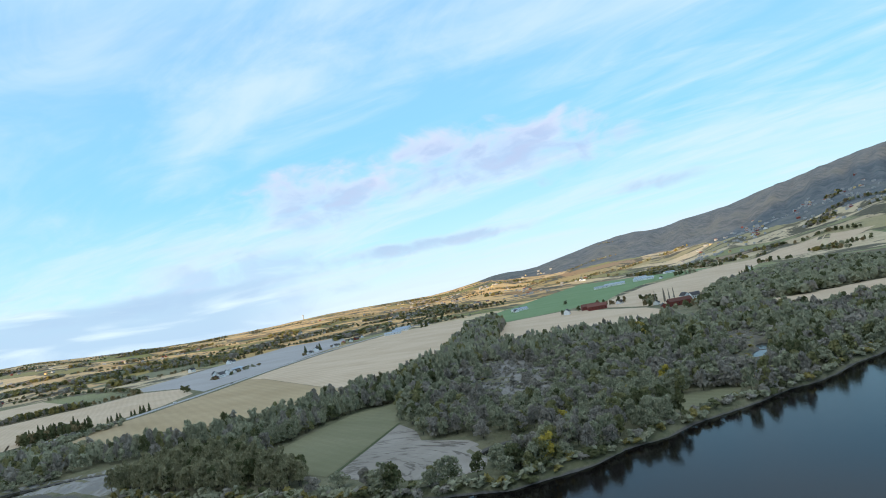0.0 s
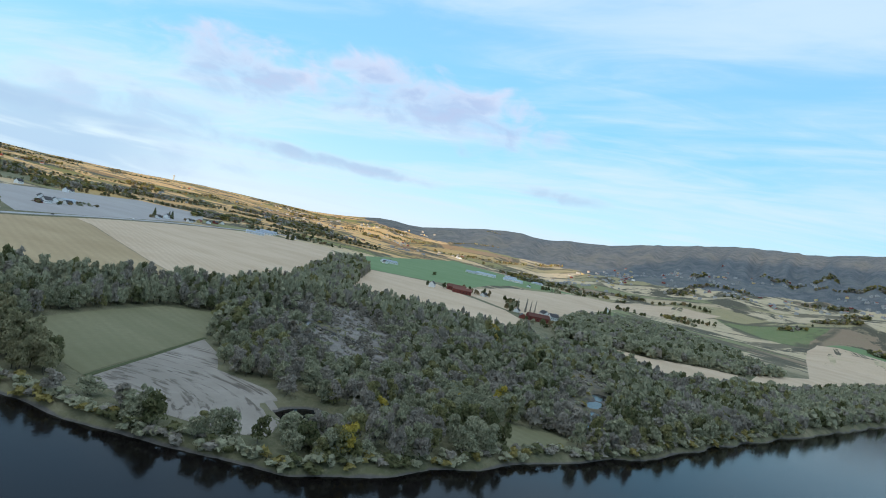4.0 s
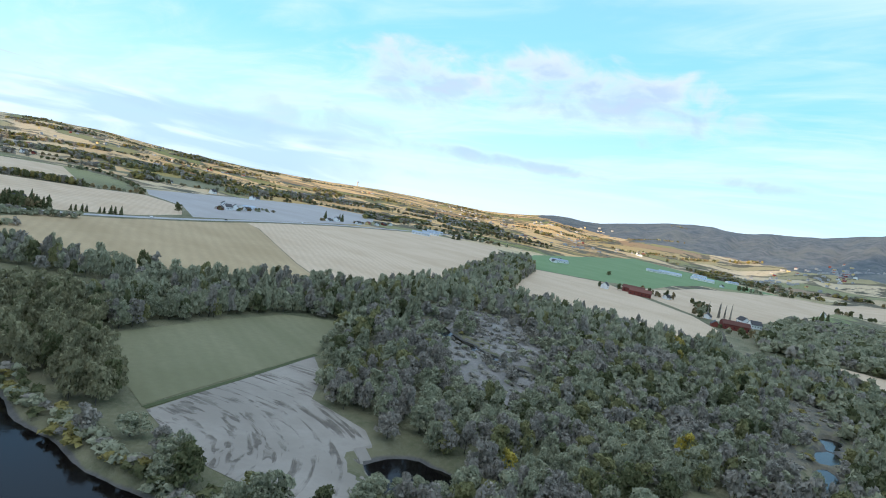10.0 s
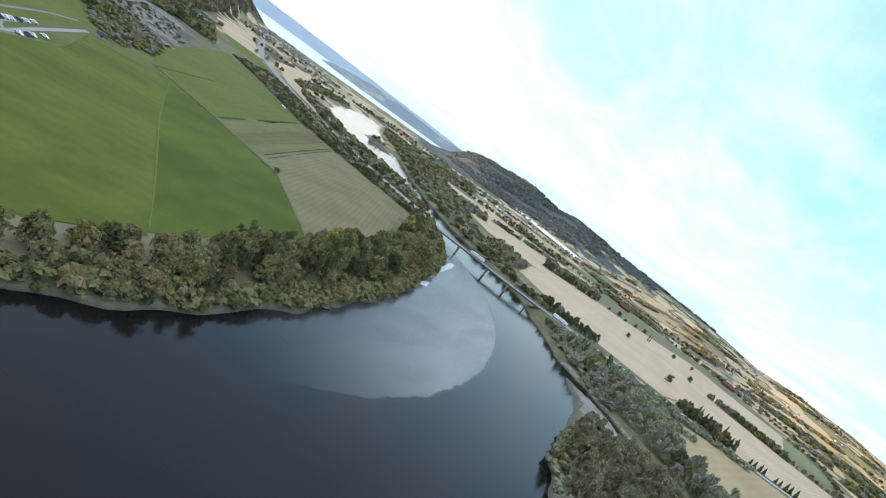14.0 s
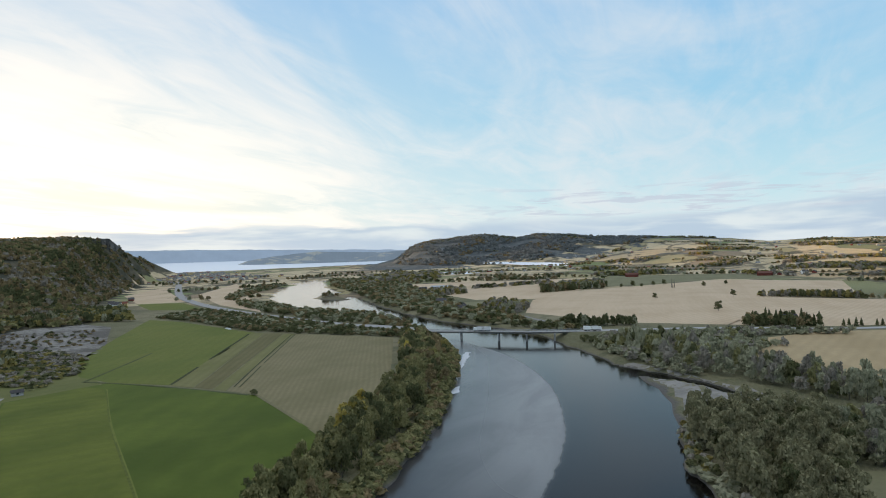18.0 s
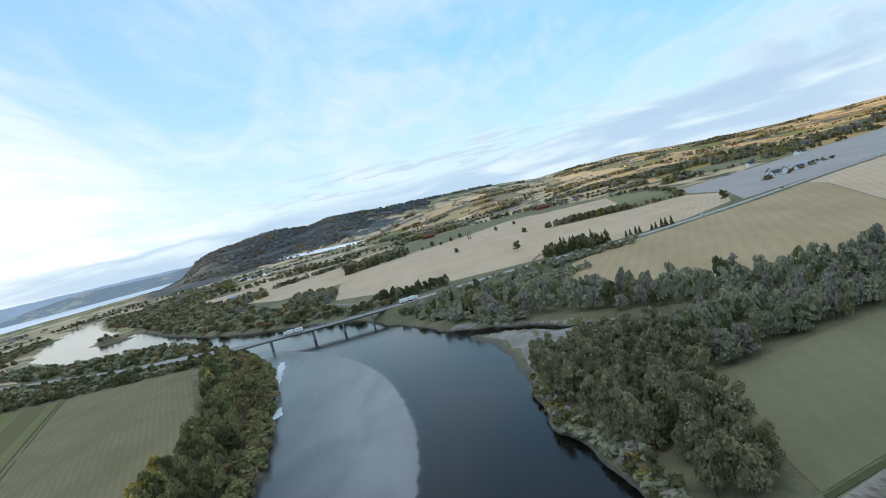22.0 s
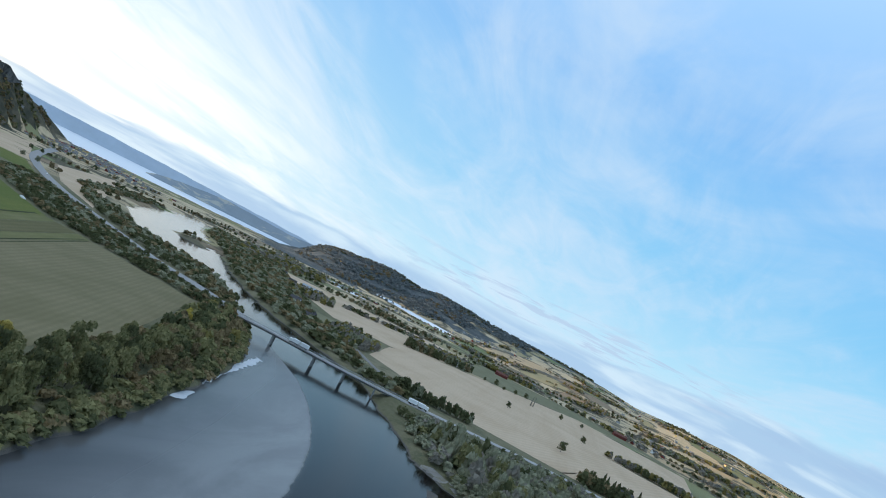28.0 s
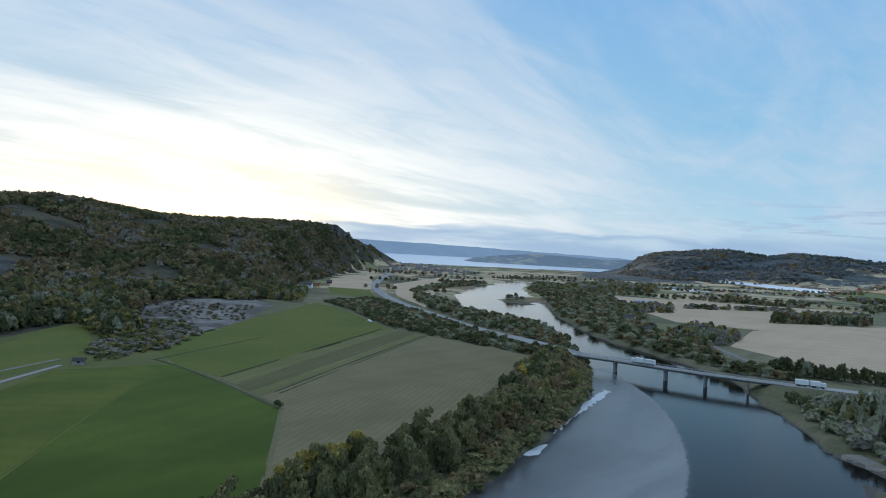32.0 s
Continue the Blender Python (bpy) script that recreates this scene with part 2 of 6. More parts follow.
def build_ploughed(n, ins, to):
    """Curved furrows round one corner of the field, broken and uneven."""
    p = place(n)
    at = n.map(p, (-40.0, -100.0, 0.0))
    ax, ay, _ = n.add("ShaderNodeSeparateXYZ", [at]).outputs
    out_by = n.add("ShaderNodeVectorMath", [n.add("ShaderNodeCombineXYZ", [ax, ay, 0.0]).outputs[0]], operation="LENGTH").outputs["Value"]
    round_by = n.math("ARCTAN2", ay, ax)
    lane = n.add("ShaderNodeCombineXYZ", [n.math("MULTIPLY", out_by, 0.30), n.math("MULTIPLY", round_by, 3.2), 0.0]).outputs[0]
    streak = n.noise(lane, 1.0, 4.0, 0.55, 0.6)
    fine = n.noise(p, 0.4, 5.0, 0.7)
    gap = n.noise(p, 0.07, 4.0, 0.6)
    mark = n.math("MULTIPLY", n.span(streak, 0.52, 0.62), n.span(gap, 0.34, 0.56))
    col = n.mix(n.span(n.noise(p, 0.03, 4.0, 0.6), 0.35, 0.65), rgb(0.25, 0.215, 0.176), rgb(0.315, 0.272, 0.226))
    col = n.mix(n.math("MULTIPLY", mark, 0.85), col, rgb(0.095, 0.077, 0.06))
    col = n.mix(n.math("MULTIPLY", n.span(fine, 0.4, 0.75), 0.4), col, rgb(0.24, 0.205, 0.17))
    to(col, "Base Color")
    to(bump(n, n.math("SUBTRACT", fine, mark), 0.4), "Normal")


M["ploughed"] = material("ploughed", build_ploughed)


def build_reeds(n, ins, to):
    p = place(n)
    a, b = n.noise(p, 0.09, 5.0, 0.65, 0.4), n.noise(p, 0.8, 4.0, 0.7)
    col = n.mix(n.span(a, 0.36, 0.64), rgb(0.105, 0.096, 0.078), rgb(0.20, 0.165, 0.11))
    to(n.mix(n.math("MULTIPLY", n.span(b, 0.4, 0.7), 0.5), col, rgb(0.10, 0.095, 0.075)), "Base Color")
    to(bump(n, b, 0.8, 0.8), "Normal")


M["reeds"] = material("reeds", build_reeds)


def build_mud(n, ins, to):
    p = place(n)
    a, b, c = n.noise(p, 0.06, 5.0, 0.6, 0.6), n.noise(p, 0.9, 4.0, 0.7), n.noise(p, 0.22, 4.0, 0.6)
    col = n.mix(n.span(a, 0.36, 0.64), rgb(0.15, 0.135, 0.118), rgb(0.27, 0.25, 0.225))
    col = n.mix(n.span(c, 0.52, 0.66), col, rgb(0.16, 0.14, 0.085))
    to(n.mix(n.math("MULTIPLY", b, 0.4), col, rgb(0.36, 0.34, 0.315)), "Base Color")
    to(bump(n, b, 0.3, 0.6), "Normal")


M["mud"] = material("mud", build_mud)


def build_ground(n, ins, to):
    p = place(n)
    z = n.add("ShaderNodeSeparateXYZ", [p]).outputs[2]
    wooded = n.add("ShaderNodeAttribute", attribute_name="wooded").outputs["Fac"]
    big = n.noise(p, 0.006, 5.0, 0.6, 0.5)
    mid = n.noise(p, 0.05, 5.0, 0.6)
    fine = n.noise(p, 0.5, 5.0, 0.7)
    col = n.mix(n.span(big, 0.38, 0.62), rgb(0.13, 0.125, 0.066), rgb(0.22, 0.19, 0.115))
    col = n.mix(n.span(mid, 0.45, 0.7), col, rgb(0.095, 0.10, 0.052))
    col = n.mix(n.math("MULTIPLY", n.span(fine, 0.4, 0.75), 0.4), col, rgb(0.24, 0.21, 0.145))
    gravel = n.mix(fine, rgb(0.06, 0.055, 0.046), rgb(0.17, 0.155, 0.14))
    shore = n.math("ADD", z, n.math("MULTIPLY", n.math("SUBTRACT", mid, 0.5), 2.4))
    col = n.mix(n.span(shore, -2.1, -2.8), col, gravel)
    # settled and farmed slopes: a patchwork beyond the near flats
    plots = n.map(n.add("ShaderNodeVectorMath", [p, n.map(n.add("ShaderNodeTexNoise", {"Vector": p, "Scale": 0.004, "Detail": 3.0}).outputs["Color"], (0, 0, 0), (0, 0, 0), (120, 120, 0))], operation="ADD").outputs[0], (0, 0, 0), (0, 0, 0.5), (0.0066, 0.0030, 0.0))
    cell = n.add("ShaderNodeTexVoronoi", {"Vector": plots, "Scale": 1.0, "Randomness": 0.95}).outputs["Color"]
    rim = n.add("ShaderNodeTexVoronoi", {"Vector": plots, "Scale": 1.0, "Randomness": 0.95})
    rim.feature = "DISTANCE_TO_EDGE"
    pick = n.add("ShaderNodeSeparateColor", [cell]).outputs[0]
    ramp = n.add("ShaderNodeValToRGB", [pick])
    ramp.color_ramp.interpolation = "CONSTANT"
    el = ramp.color_ramp.elements
    el[0].position, el[0].color = 0.0, rgb(0.52, 0.41, 0.26)
    el[1].position, el[1].color = 0.30, rgb(0.23, 0.225, 0.11)
    for pos, c in ((0.42, (0.54, 0.42, 0.27)), (0.58, (0.34, 0.28, 0.15)), (0.70, (0.45, 0.34, 0.21)), (0.80, (0.17, 0.20, 0.085)), (0.90, (0.28, 0.20, 0.13))):
        el.new(pos).color = rgb(*c)
    grain = n.noise(p, 0.02, 6.0, 0.7, 0.4)
    patch = n.mix(n.math("MULTIPLY", n.span(grain, 0.45, 0.7), 0.5), ramp.outputs[0], rgb(0.25, 0.22, 0.12))
    # gold of the low sun put into the far slopes' colour
    sun_gold = n.add("ShaderNodeAttribute", attribute_name="sun_gold").outputs["Fac"]
    patch = n.mix(n.math("MULTIPLY", sun_gold, 0.7), patch, n.mix(1.0, patch, rgb(1.55, 1.05, 0.55), "MULTIPLY"))
    dark = n.mix(fine, rgb(0.06, 0.062, 0.042), rgb(0.16, 0.13, 0.085))
    copse = n.noise(p, 0.0055, 8.0, 0.66, 0.3)
    hedge = n.math("MULTIPLY", n.span(rim.outputs["Distance"], 0.075, 0.04), n.span(n.noise(p, 0.012, 3.0, 0.6), 0.42, 0.52))
    patch = n.mix(n.math("MAXIMUM", n.span(copse, 0.55, 0.58), n.math("MULTIPLY", hedge, 0.85)), patch, dark)
    far = n.add("ShaderNodeVectorMath", [p], operation="LENGTH").outputs["Value"]
    col = n.mix(n.span(far, 900.0, 1250.0), col, patch)
    tops = n.noise(p, 0.018, 8.0, 0.75)
    # blue-grey of distant haze put into both forest colours, stronger on the mountain
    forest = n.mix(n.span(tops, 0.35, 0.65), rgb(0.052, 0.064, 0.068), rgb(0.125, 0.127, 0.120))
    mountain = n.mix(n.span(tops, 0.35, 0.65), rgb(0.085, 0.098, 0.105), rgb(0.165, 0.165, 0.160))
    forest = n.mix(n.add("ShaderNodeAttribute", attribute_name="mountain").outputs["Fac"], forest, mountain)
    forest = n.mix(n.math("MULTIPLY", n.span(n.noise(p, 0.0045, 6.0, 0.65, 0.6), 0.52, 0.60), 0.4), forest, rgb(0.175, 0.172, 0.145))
    leafy = n.mix(n.span(tops, 0.38, 0.62), rgb(0.040, 0.042, 0.028), rgb(0.110, 0.094, 0.060))
    forest = n.mix(n.add("ShaderNodeAttribute", attribute_name="broadleaf").outputs["Fac"], forest, leafy)
    col = n.mix(n.span(n.math("ADD", wooded, n.math("MULTIPLY", n.math("SUBTRACT", n.noise(p, 0.006, 7.0, 0.65, 0.4), 0.5), 1.6)), 0.46, 0.56), col, forest)
    to(col, "Base Color")
    rough = n.math("ADD", fine, n.math("MULTIPLY", tops, 3.0))
    to(bump(n, rough, 2.0, 0.5), "Normal")


M["ground"] = material("ground", build_ground)


def build_water(n, ins, to):
    p = place(n)
    amount = n.add("ShaderNodeAttribute", attribute_name="silt").outputs["Fac"]
    thin = n.add("ShaderNodeAttribute", attribute_name="wash").outputs["Fac"]
    inward = n.add("ShaderNodeAttribute", attribute_name="inward").outputs["Fac"]
    inward = n.math("ADD", inward, n.math("MULTIPLY", n.math("SUBTRACT", n.noise(p, 0.12, 4.0, 0.6), 0.5), 3.0))
    line = n.math("DIVIDE", n.math("SUBTRACT", inward, 0.0), 0.9)
    seam = n.math("POWER", 2.718, n.math("MULTIPLY", n.math("MULTIPLY", line, line), -1.0))
    silt = n.math("MAXIMUM", thin, n.math("MULTIPLY", amount, n.span(inward, -0.3, 1.2)))
    flow = n.noise(n.map(p, (0, 0, 0), (0, 0, radians(10)), (0.03, 0.008, 0)), 1.0, 5.0, 0.6, 1.0)
    mud = n.mix(n.span(flow, 0.35, 0.65), rgb(0.195, 0.192, 0.190), rgb(0.265, 0.262, 0.256))
    col = n.mix(silt, rgb(0.006, 0.005, 0.0045), mud)
    col = n.mix(n.math("MULTIPLY", n.math("MULTIPLY", seam, amount), 0.8), col, rgb(0.03, 0.028, 0.026))
    to(col, "Base Color")
    to(n.math("ADD", 0.10, n.math("MULTIPLY", silt, 0.3)), "Roughness")
    ins["IOR"].default_value = 1.33
    ins["Specular IOR Level"].default_value = 0.27
    rip = n.noise(p, 0.9, 3.0, 0.6)
    chop = n.noise(n.map(p, (0, 0, 0), (0, 0, 0.6), (0.12, 0.35, 0.2)), 1.0, 4.0, 0.6)
    to(bump(n, n.math("ADD", rip, chop), 0.06, 0.4), "Normal")


M["water"] = material("water", build_water)


def fjord_material():
    """Wind-ruffled water seen at a low angle: mostly a broad reflection of the sky."""
    m = bpy.data.materials.new("fjord")
    m.use_nodes = True
    n = Nodes(m.node_tree)
    p = place(n)
    wind = n.noise(n.map(p, (0, 0, 0), (0, 0, 0.7), (0.004, 0.012, 0.0)), 1.0, 5.0, 0.6, 0.6)
    a = n.add("ShaderNodeBsdfDiffuse", {"Color": rgb(0.10, 0.12, 0.14)})
    b = n.add("ShaderNodeBsdfGlossy", {"Color": rgb(0.95, 0.96, 0.98), "Roughness": n.span(wind, 0.3, 0.7, 0.42, 0.6)})
    n.add("ShaderNodeOutputMaterial", [n.add("ShaderNodeMixShader", [0.85, a.outputs[0], b.outputs[0]]).outputs[0]])
    return m


M["fjord"] = fjord_material()


def plain(name, c, rough=0.8, spread=0.25, scale=0.6, metal=0.0):
    def build(n, ins, to):
        v = n.noise(place(n), scale, 5.0, 0.65)
        rnd = n.add("ShaderNodeObjectInfo").outputs["Random"]
        f = n.math("ADD", n.math("MULTIPLY", v, 0.7), n.math("MULTIPLY", rnd, 0.3))
        to(n.mix(n.span(f, 0.3, 0.7), rgb(*[k * (1 - spread) for k in c]), rgb(*[min(1, k * (1 + spread)) for k in c])), "Base Color")
        ins["Roughness"].default_value = rough
        ins["Metallic"].default_value = metal
        to(bump(n, v, 0.03, 0.4), "Normal")

    return material(name, build)


def leaves(name, c1, c2, c3):
    """Leaf clumps: scattered and partly let through, varied by stand, by tree and by clump."""
    m = bpy.data.materials.new(name)
    m.use_nodes = True
    n = Nodes(m.node_tree)
    geo = n.add("ShaderNodeNewGeometry")
    isle = geo.outputs["Random Per Island"]
    rnd = n.add("ShaderNodeObjectInfo").outputs["Random"]
    stand = n.noise(geo.outputs["Position"], 0.055, 3.0, 0.65)
    col = n.mix(n.span(n.math("ADD", n.math("MULTIPLY", stand, 0.8), n.math("MULTIPLY", rnd, 0.2)), 0.40, 0.60), rgb(*c1), rgb(*c2))
    col = n.mix(n.math("MULTIPLY", n.math("POWER", isle, 2.0), 0.75), col, rgb(*c3))
    a = n.add("ShaderNodeBsdfDiffuse", {"Color": col})
    b = n.add("ShaderNodeBsdfTranslucent", {"Color": col})
    n.add("ShaderNodeOutputMaterial", [n.add("ShaderNodeMixShader", [0.28, a.outputs[0], b.outputs[0]]).outputs[0]])
    return m


M["leaf"] = leaves("leaf_grey_green", (0.235, 0.239, 0.152), (0.332, 0.326, 0.216), (0.44, 0.42, 0.285))
M["leaf_yellow"] = leaves("leaf_yellow", (0.42, 0.33, 0.07), (0.46, 0.36, 0.08), (0.62, 0.48, 0.12))
M["leaf_bare"] = leaves("leaf_bare", (0.245, 0.218, 0.180), (0.305, 0.272, 0.222), (0.41, 0.365, 0.30))
M["leaf_dark"] = leaves("leaf_dark", (0.092, 0.102, 0.050), (0.130, 0.132, 0.063), (0.20, 0.19, 0.095))
M["leaf_autumn"] = leaves("leaf_autumn", (0.215, 0.19, 0.072), (0.275, 0.225, 0.082), (0.40, 0.32, 0.12))
M["leaf_brown"] = leaves("leaf_brown", (0.185, 0.145, 0.082), (0.262, 0.200, 0.106), (0.38, 0.285, 0.15))
M["leaf_willow"] = leaves("leaf_willow", (0.190, 0.180, 0.102), (0.266, 0.246, 0.142), (0.37, 0.335, 0.20))
# leaves of the far hill, with distant haze put in as grey-blue
M["leaf_hazed"] = leaves("leaf_hazed", (0.185, 0.205, 0.208), (0.245, 0.260, 0.258), (0.31, 0.32, 0.305))
M["leaf_gold"] = leaves("leaf_gold", (0.33, 0.265, 0.075), (0.40, 0.31, 0.085), (0.52, 0.41, 0.13))
M["leaf_olive"] = leaves("leaf_olive", (0.175, 0.174, 0.080), (0.250, 0.232, 0.106), (0.36, 0.32, 0.155))
M["bark"] = plain("bark", (0.10, 0.085, 0.07), 0.95)
M["asphalt"] = plain("asphalt", (0.34, 0.325, 0.31), 0.85, 0.12, 0.15)
M["concrete"] = plain("concrete", (0.36, 0.35, 0.34), 0.85, 0.15, 0.5)
M["gravel"] = plain("gravel", (0.27, 0.25, 0.23), 0.95, 0.25, 1.2)


def build_rock(n, ins, to):
    p = place(n)
    a, b, c = n.noise(p, 0.012, 6.0, 0.7, 1.0), n.noise(n.map(p, (0, 0, 0), (0, 0.3, 0), (0.05, 0.05, 0.35)), 1.0, 6.0, 0.7, 0.6), n.noise(p, 0.25, 5.0, 0.7)
    col = n.mix(n.span(a, 0.38, 0.60), rgb(0.055, 0.055, 0.052), rgb(0.16, 0.158, 0.152))
    col = n.mix(n.math("MULTIPLY", n.span(b, 0.45, 0.65), 0.6), col, rgb(0.05, 0.05, 0.045))
    to(n.mix(n.math("MULTIPLY", n.span(c, 0.5, 0.75), 0.5), col, rgb(0.24, 0.235, 0.225)), "Base Color")
    to(bump(n, n.math("ADD", b, c), 5.0, 0.9), "Normal")


M["rock"] = material("rock", build_rock)


def build_pit(n, ins, to):
    p = place(n)
    a, b, c = n.noise(p, 0.022, 6.0, 0.65, 1.2), n.noise(p, 0.09, 5.0, 0.7, 0.5), n.noise(p, 0.6, 4.0, 0.7)
    col = n.mix(n.span(a, 0.40, 0.60), rgb(0.080, 0.070, 0.056), rgb(0.265, 0.243, 0.215))
    col = n.mix(n.math("MULTIPLY", n.span(b, 0.48, 0.62), 0.7), col, rgb(0.115, 0.098, 0.085))
    to(n.mix(n.math("MULTIPLY", c, 0.3), col, rgb(0.33, 0.315, 0.30)), "Base Color")
    to(bump(n, n.math("ADD", b, c), 1.6, 0.8), "Normal")


M["pit"] = material("pit", build_pit)


def build_marsh(n, ins, to):
    p = place(n)
    a, b, c = n.noise(p, 0.035, 5.0, 0.65, 0.8), n.noise(p, 0.9, 4.0, 0.7), n.noise(p, 0.16, 4.0, 0.6)
    col = n.mix(n.span(a, 0.38, 0.62), rgb(0.19, 0.168, 0.146), rgb(0.28, 0.248, 0.218))
    col = n.mix(n.math("MULTIPLY", n.span(c, 0.5, 0.66), 0.6), col, rgb(0.165, 0.165, 0.105))
    to(n.mix(n.math("MULTIPLY", n.span(b, 0.4, 0.7), 0.5), col, rgb(0.12, 0.108, 0.095)), "Base Color")
    to(bump(n, b, 0.7, 0.8), "Normal")


M["marsh"] = material("marsh", build_marsh)
M["white_paint"] = plain("white_paint", (0.78, 0.78, 0.76), 0.7, 0.08, 0.4)
M["weathered_white"] = plain("weathered_white", (0.34, 0.335, 0.32), 0.8, 0.2, 0.4)
M["red_paint"] = plain("red_paint", (0.21, 0.058, 0.045), 0.75, 0.15, 0.4)
M["yellow_paint"] = plain("yellow_paint", (0.55, 0.42, 0.20), 0.75, 0.12, 0.4)
M["roof_dark"] = plain("roof_dark", (0.075, 0.07, 0.07), 0.8, 0.25, 0.8)
M["roof_red"] = plain("roof_red", (0.22, 0.08, 0.055), 0.8, 0.25, 0.8)
M["roof_pale"] = plain("roof_pale", (0.21, 0.20, 0.195), 0.8, 0.25, 0.8)
M["roof_brown"] = plain("roof_brown", (0.15, 0.065, 0.05), 0.8, 0.25, 0.8)
M["roof_metal"] = plain("roof_metal", (0.32, 0.36, 0.40), 0.55, 0.1, 0.3, 0.3)
M["steel"] = plain("steel", (0.42, 0.43, 0.44), 0.45, 0.1, 0.5, 0.7)
M["glass"] = plain("glass", (0.03, 0.035, 0.04), 0.15, 0.2, 0.5)
M["tyre"] = plain("tyre", (0.02, 0.02, 0.02), 0.9, 0.2, 2.0)
M["foam"] = plain("foam", (0.62, 0.64, 0.66), 0.6, 0.12, 0.3)

# ---- the lie of the land ----
EYE = 78.0
CX, CY = 0.0, -20.0
WATER_Z = -3.0

# the river from the far bend, under the bridge, and round to the east; then its other bank back again
RIVER = [(3218, -871), (1143, -356), (708, -234), (448, -138), (351, -100), (271, -73), (228, -59), (173, -29), (125, -10), (95, 4), (65, 20), (47, 58),
         (38, 80), (29, 116), (23, 157), (13, 191), (10, 245), (7, 294), (0, 328), (-18, 376), (-46, 428), (-72, 470), (-110, 535), (-171, 582), (-241, 627),
         (-312, 693), (-405, 798), (-539, 987), (-788, 1295), (-1003, 1631), (-1040, 1640), (-961, 1413), (-820, 1126), (-716, 957), (-561, 787), (-473, 719),
         (-418, 700), (-359, 681), (-271, 598), (-200, 505), (-172, 455), (-143, 400), (-110, 285), (-96, 225), (-89, 170), (-86, 120), (-84, 70), (-92, 20),
         (-120, -60), (-110, -170), (60, -220), (240, -225), (430, -250), (700, -340), (1143, -450), (3218, -1010)]
ISLAND = [(-600, 940), (-632, 1020), (-618, 1046), (-566, 986), (-512, 905), (-545, 905)]
STREAM = [(-35, 398), (21, 356), (46, 327), (80, 302), (135, 275), (133, 266), (78, 292), (42, 317), (17, 344), (-30, 375)]
PONDS = [[(268, 222), (288, 220), (284, 204), (273, 188), (268, 152), (260, 122), (257, 104), (249, 106), (250, 124), (257, 154), (261, 188)],
         [(364, -4), (348, 0), (330, -8), (316, -6), (300, -12), (284, -14), (270, -16), (256, -22), (244, -33), (248, -39), (262, -32), (280, -28), (296, -25), (312, -22), (330, -22), (350, -16), (362, -16)],
         [(104, 64), (124, 62), (129, 46), (112, 35), (98, 44)]]
REEDS = [[(330, 14), (392, 46), (436, 30), (420, 4), (376, -18), (300, -30), (228, -38), (224, -10), (280, 6)], [(258, 226), (300, 226), (300, 186), (262, 176), (240, 190)]]
MARSH = [(380, 208), (335, 258), (262, 262), (238, 214), (224, 160), (196, 128), (170, 92), (196, 74), (250, 98), (304, 128), (318, 156), (330, 174)]
FJORD = [(-2420, 2330), (-2250, 2700), (-2050, 3000), (-1700, 3400), (-1400, 4000), (-1500, 4500), (-3100, 4100), (-3700, 3300), (-2900, 2700)]

MUD = [(-34, 392), (-16, 344), (-3, 306), (8, 258), (24, 264), (60, 266), (104, 272), (84, 300), (48, 330), (20, 360), (-16, 396)]


def sdf(px, py, poly):
    """Signed distance to a closed outline, negative inside."""
    best = np.full(px.shape, 1e12)
    inside = np.zeros(px.shape, bool)
    for (x0, y0), (x1, y1) in zip(poly, poly[1:] + poly[:1]):
        dx, dy = x1 - x0, y1 - y0
        t = np.clip(((px - x0) * dx + (py - y0) * dy) / (dx * dx + dy * dy + 1e-9), 0, 1)
        best = np.minimum(best, (px - x0 - t * dx) ** 2 + (py - y0 - t * dy) ** 2)
        if y0 != y1:
            inside ^= ((y0 > py) != (y1 > py)) & (px < (x1 - x0) * (py - y0) / (y1 - y0) + x0)
    return np.where(inside, -1, 1) * np.sqrt(best)


def ease(v, lo, hi):
    t = np.clip((v - lo) / (hi - lo), 0, 1)
    return t * t * (3 - 2 * t)


def wob(px, py, size, seed=0.0):
    """A cheap smooth waviness between about -1 and 1."""
    a, b = px / size, py / size
    return (np.sin(a * 1.7 + 1.3 * np.sin(b * 1.1 + seed) + seed) + np.sin(b * 2.3 + 1.7 * np.sin(a * 0.9 + 2 * seed)) + np.sin((a + b) * 3.1 + seed * 3) * 0.5) / 2.5


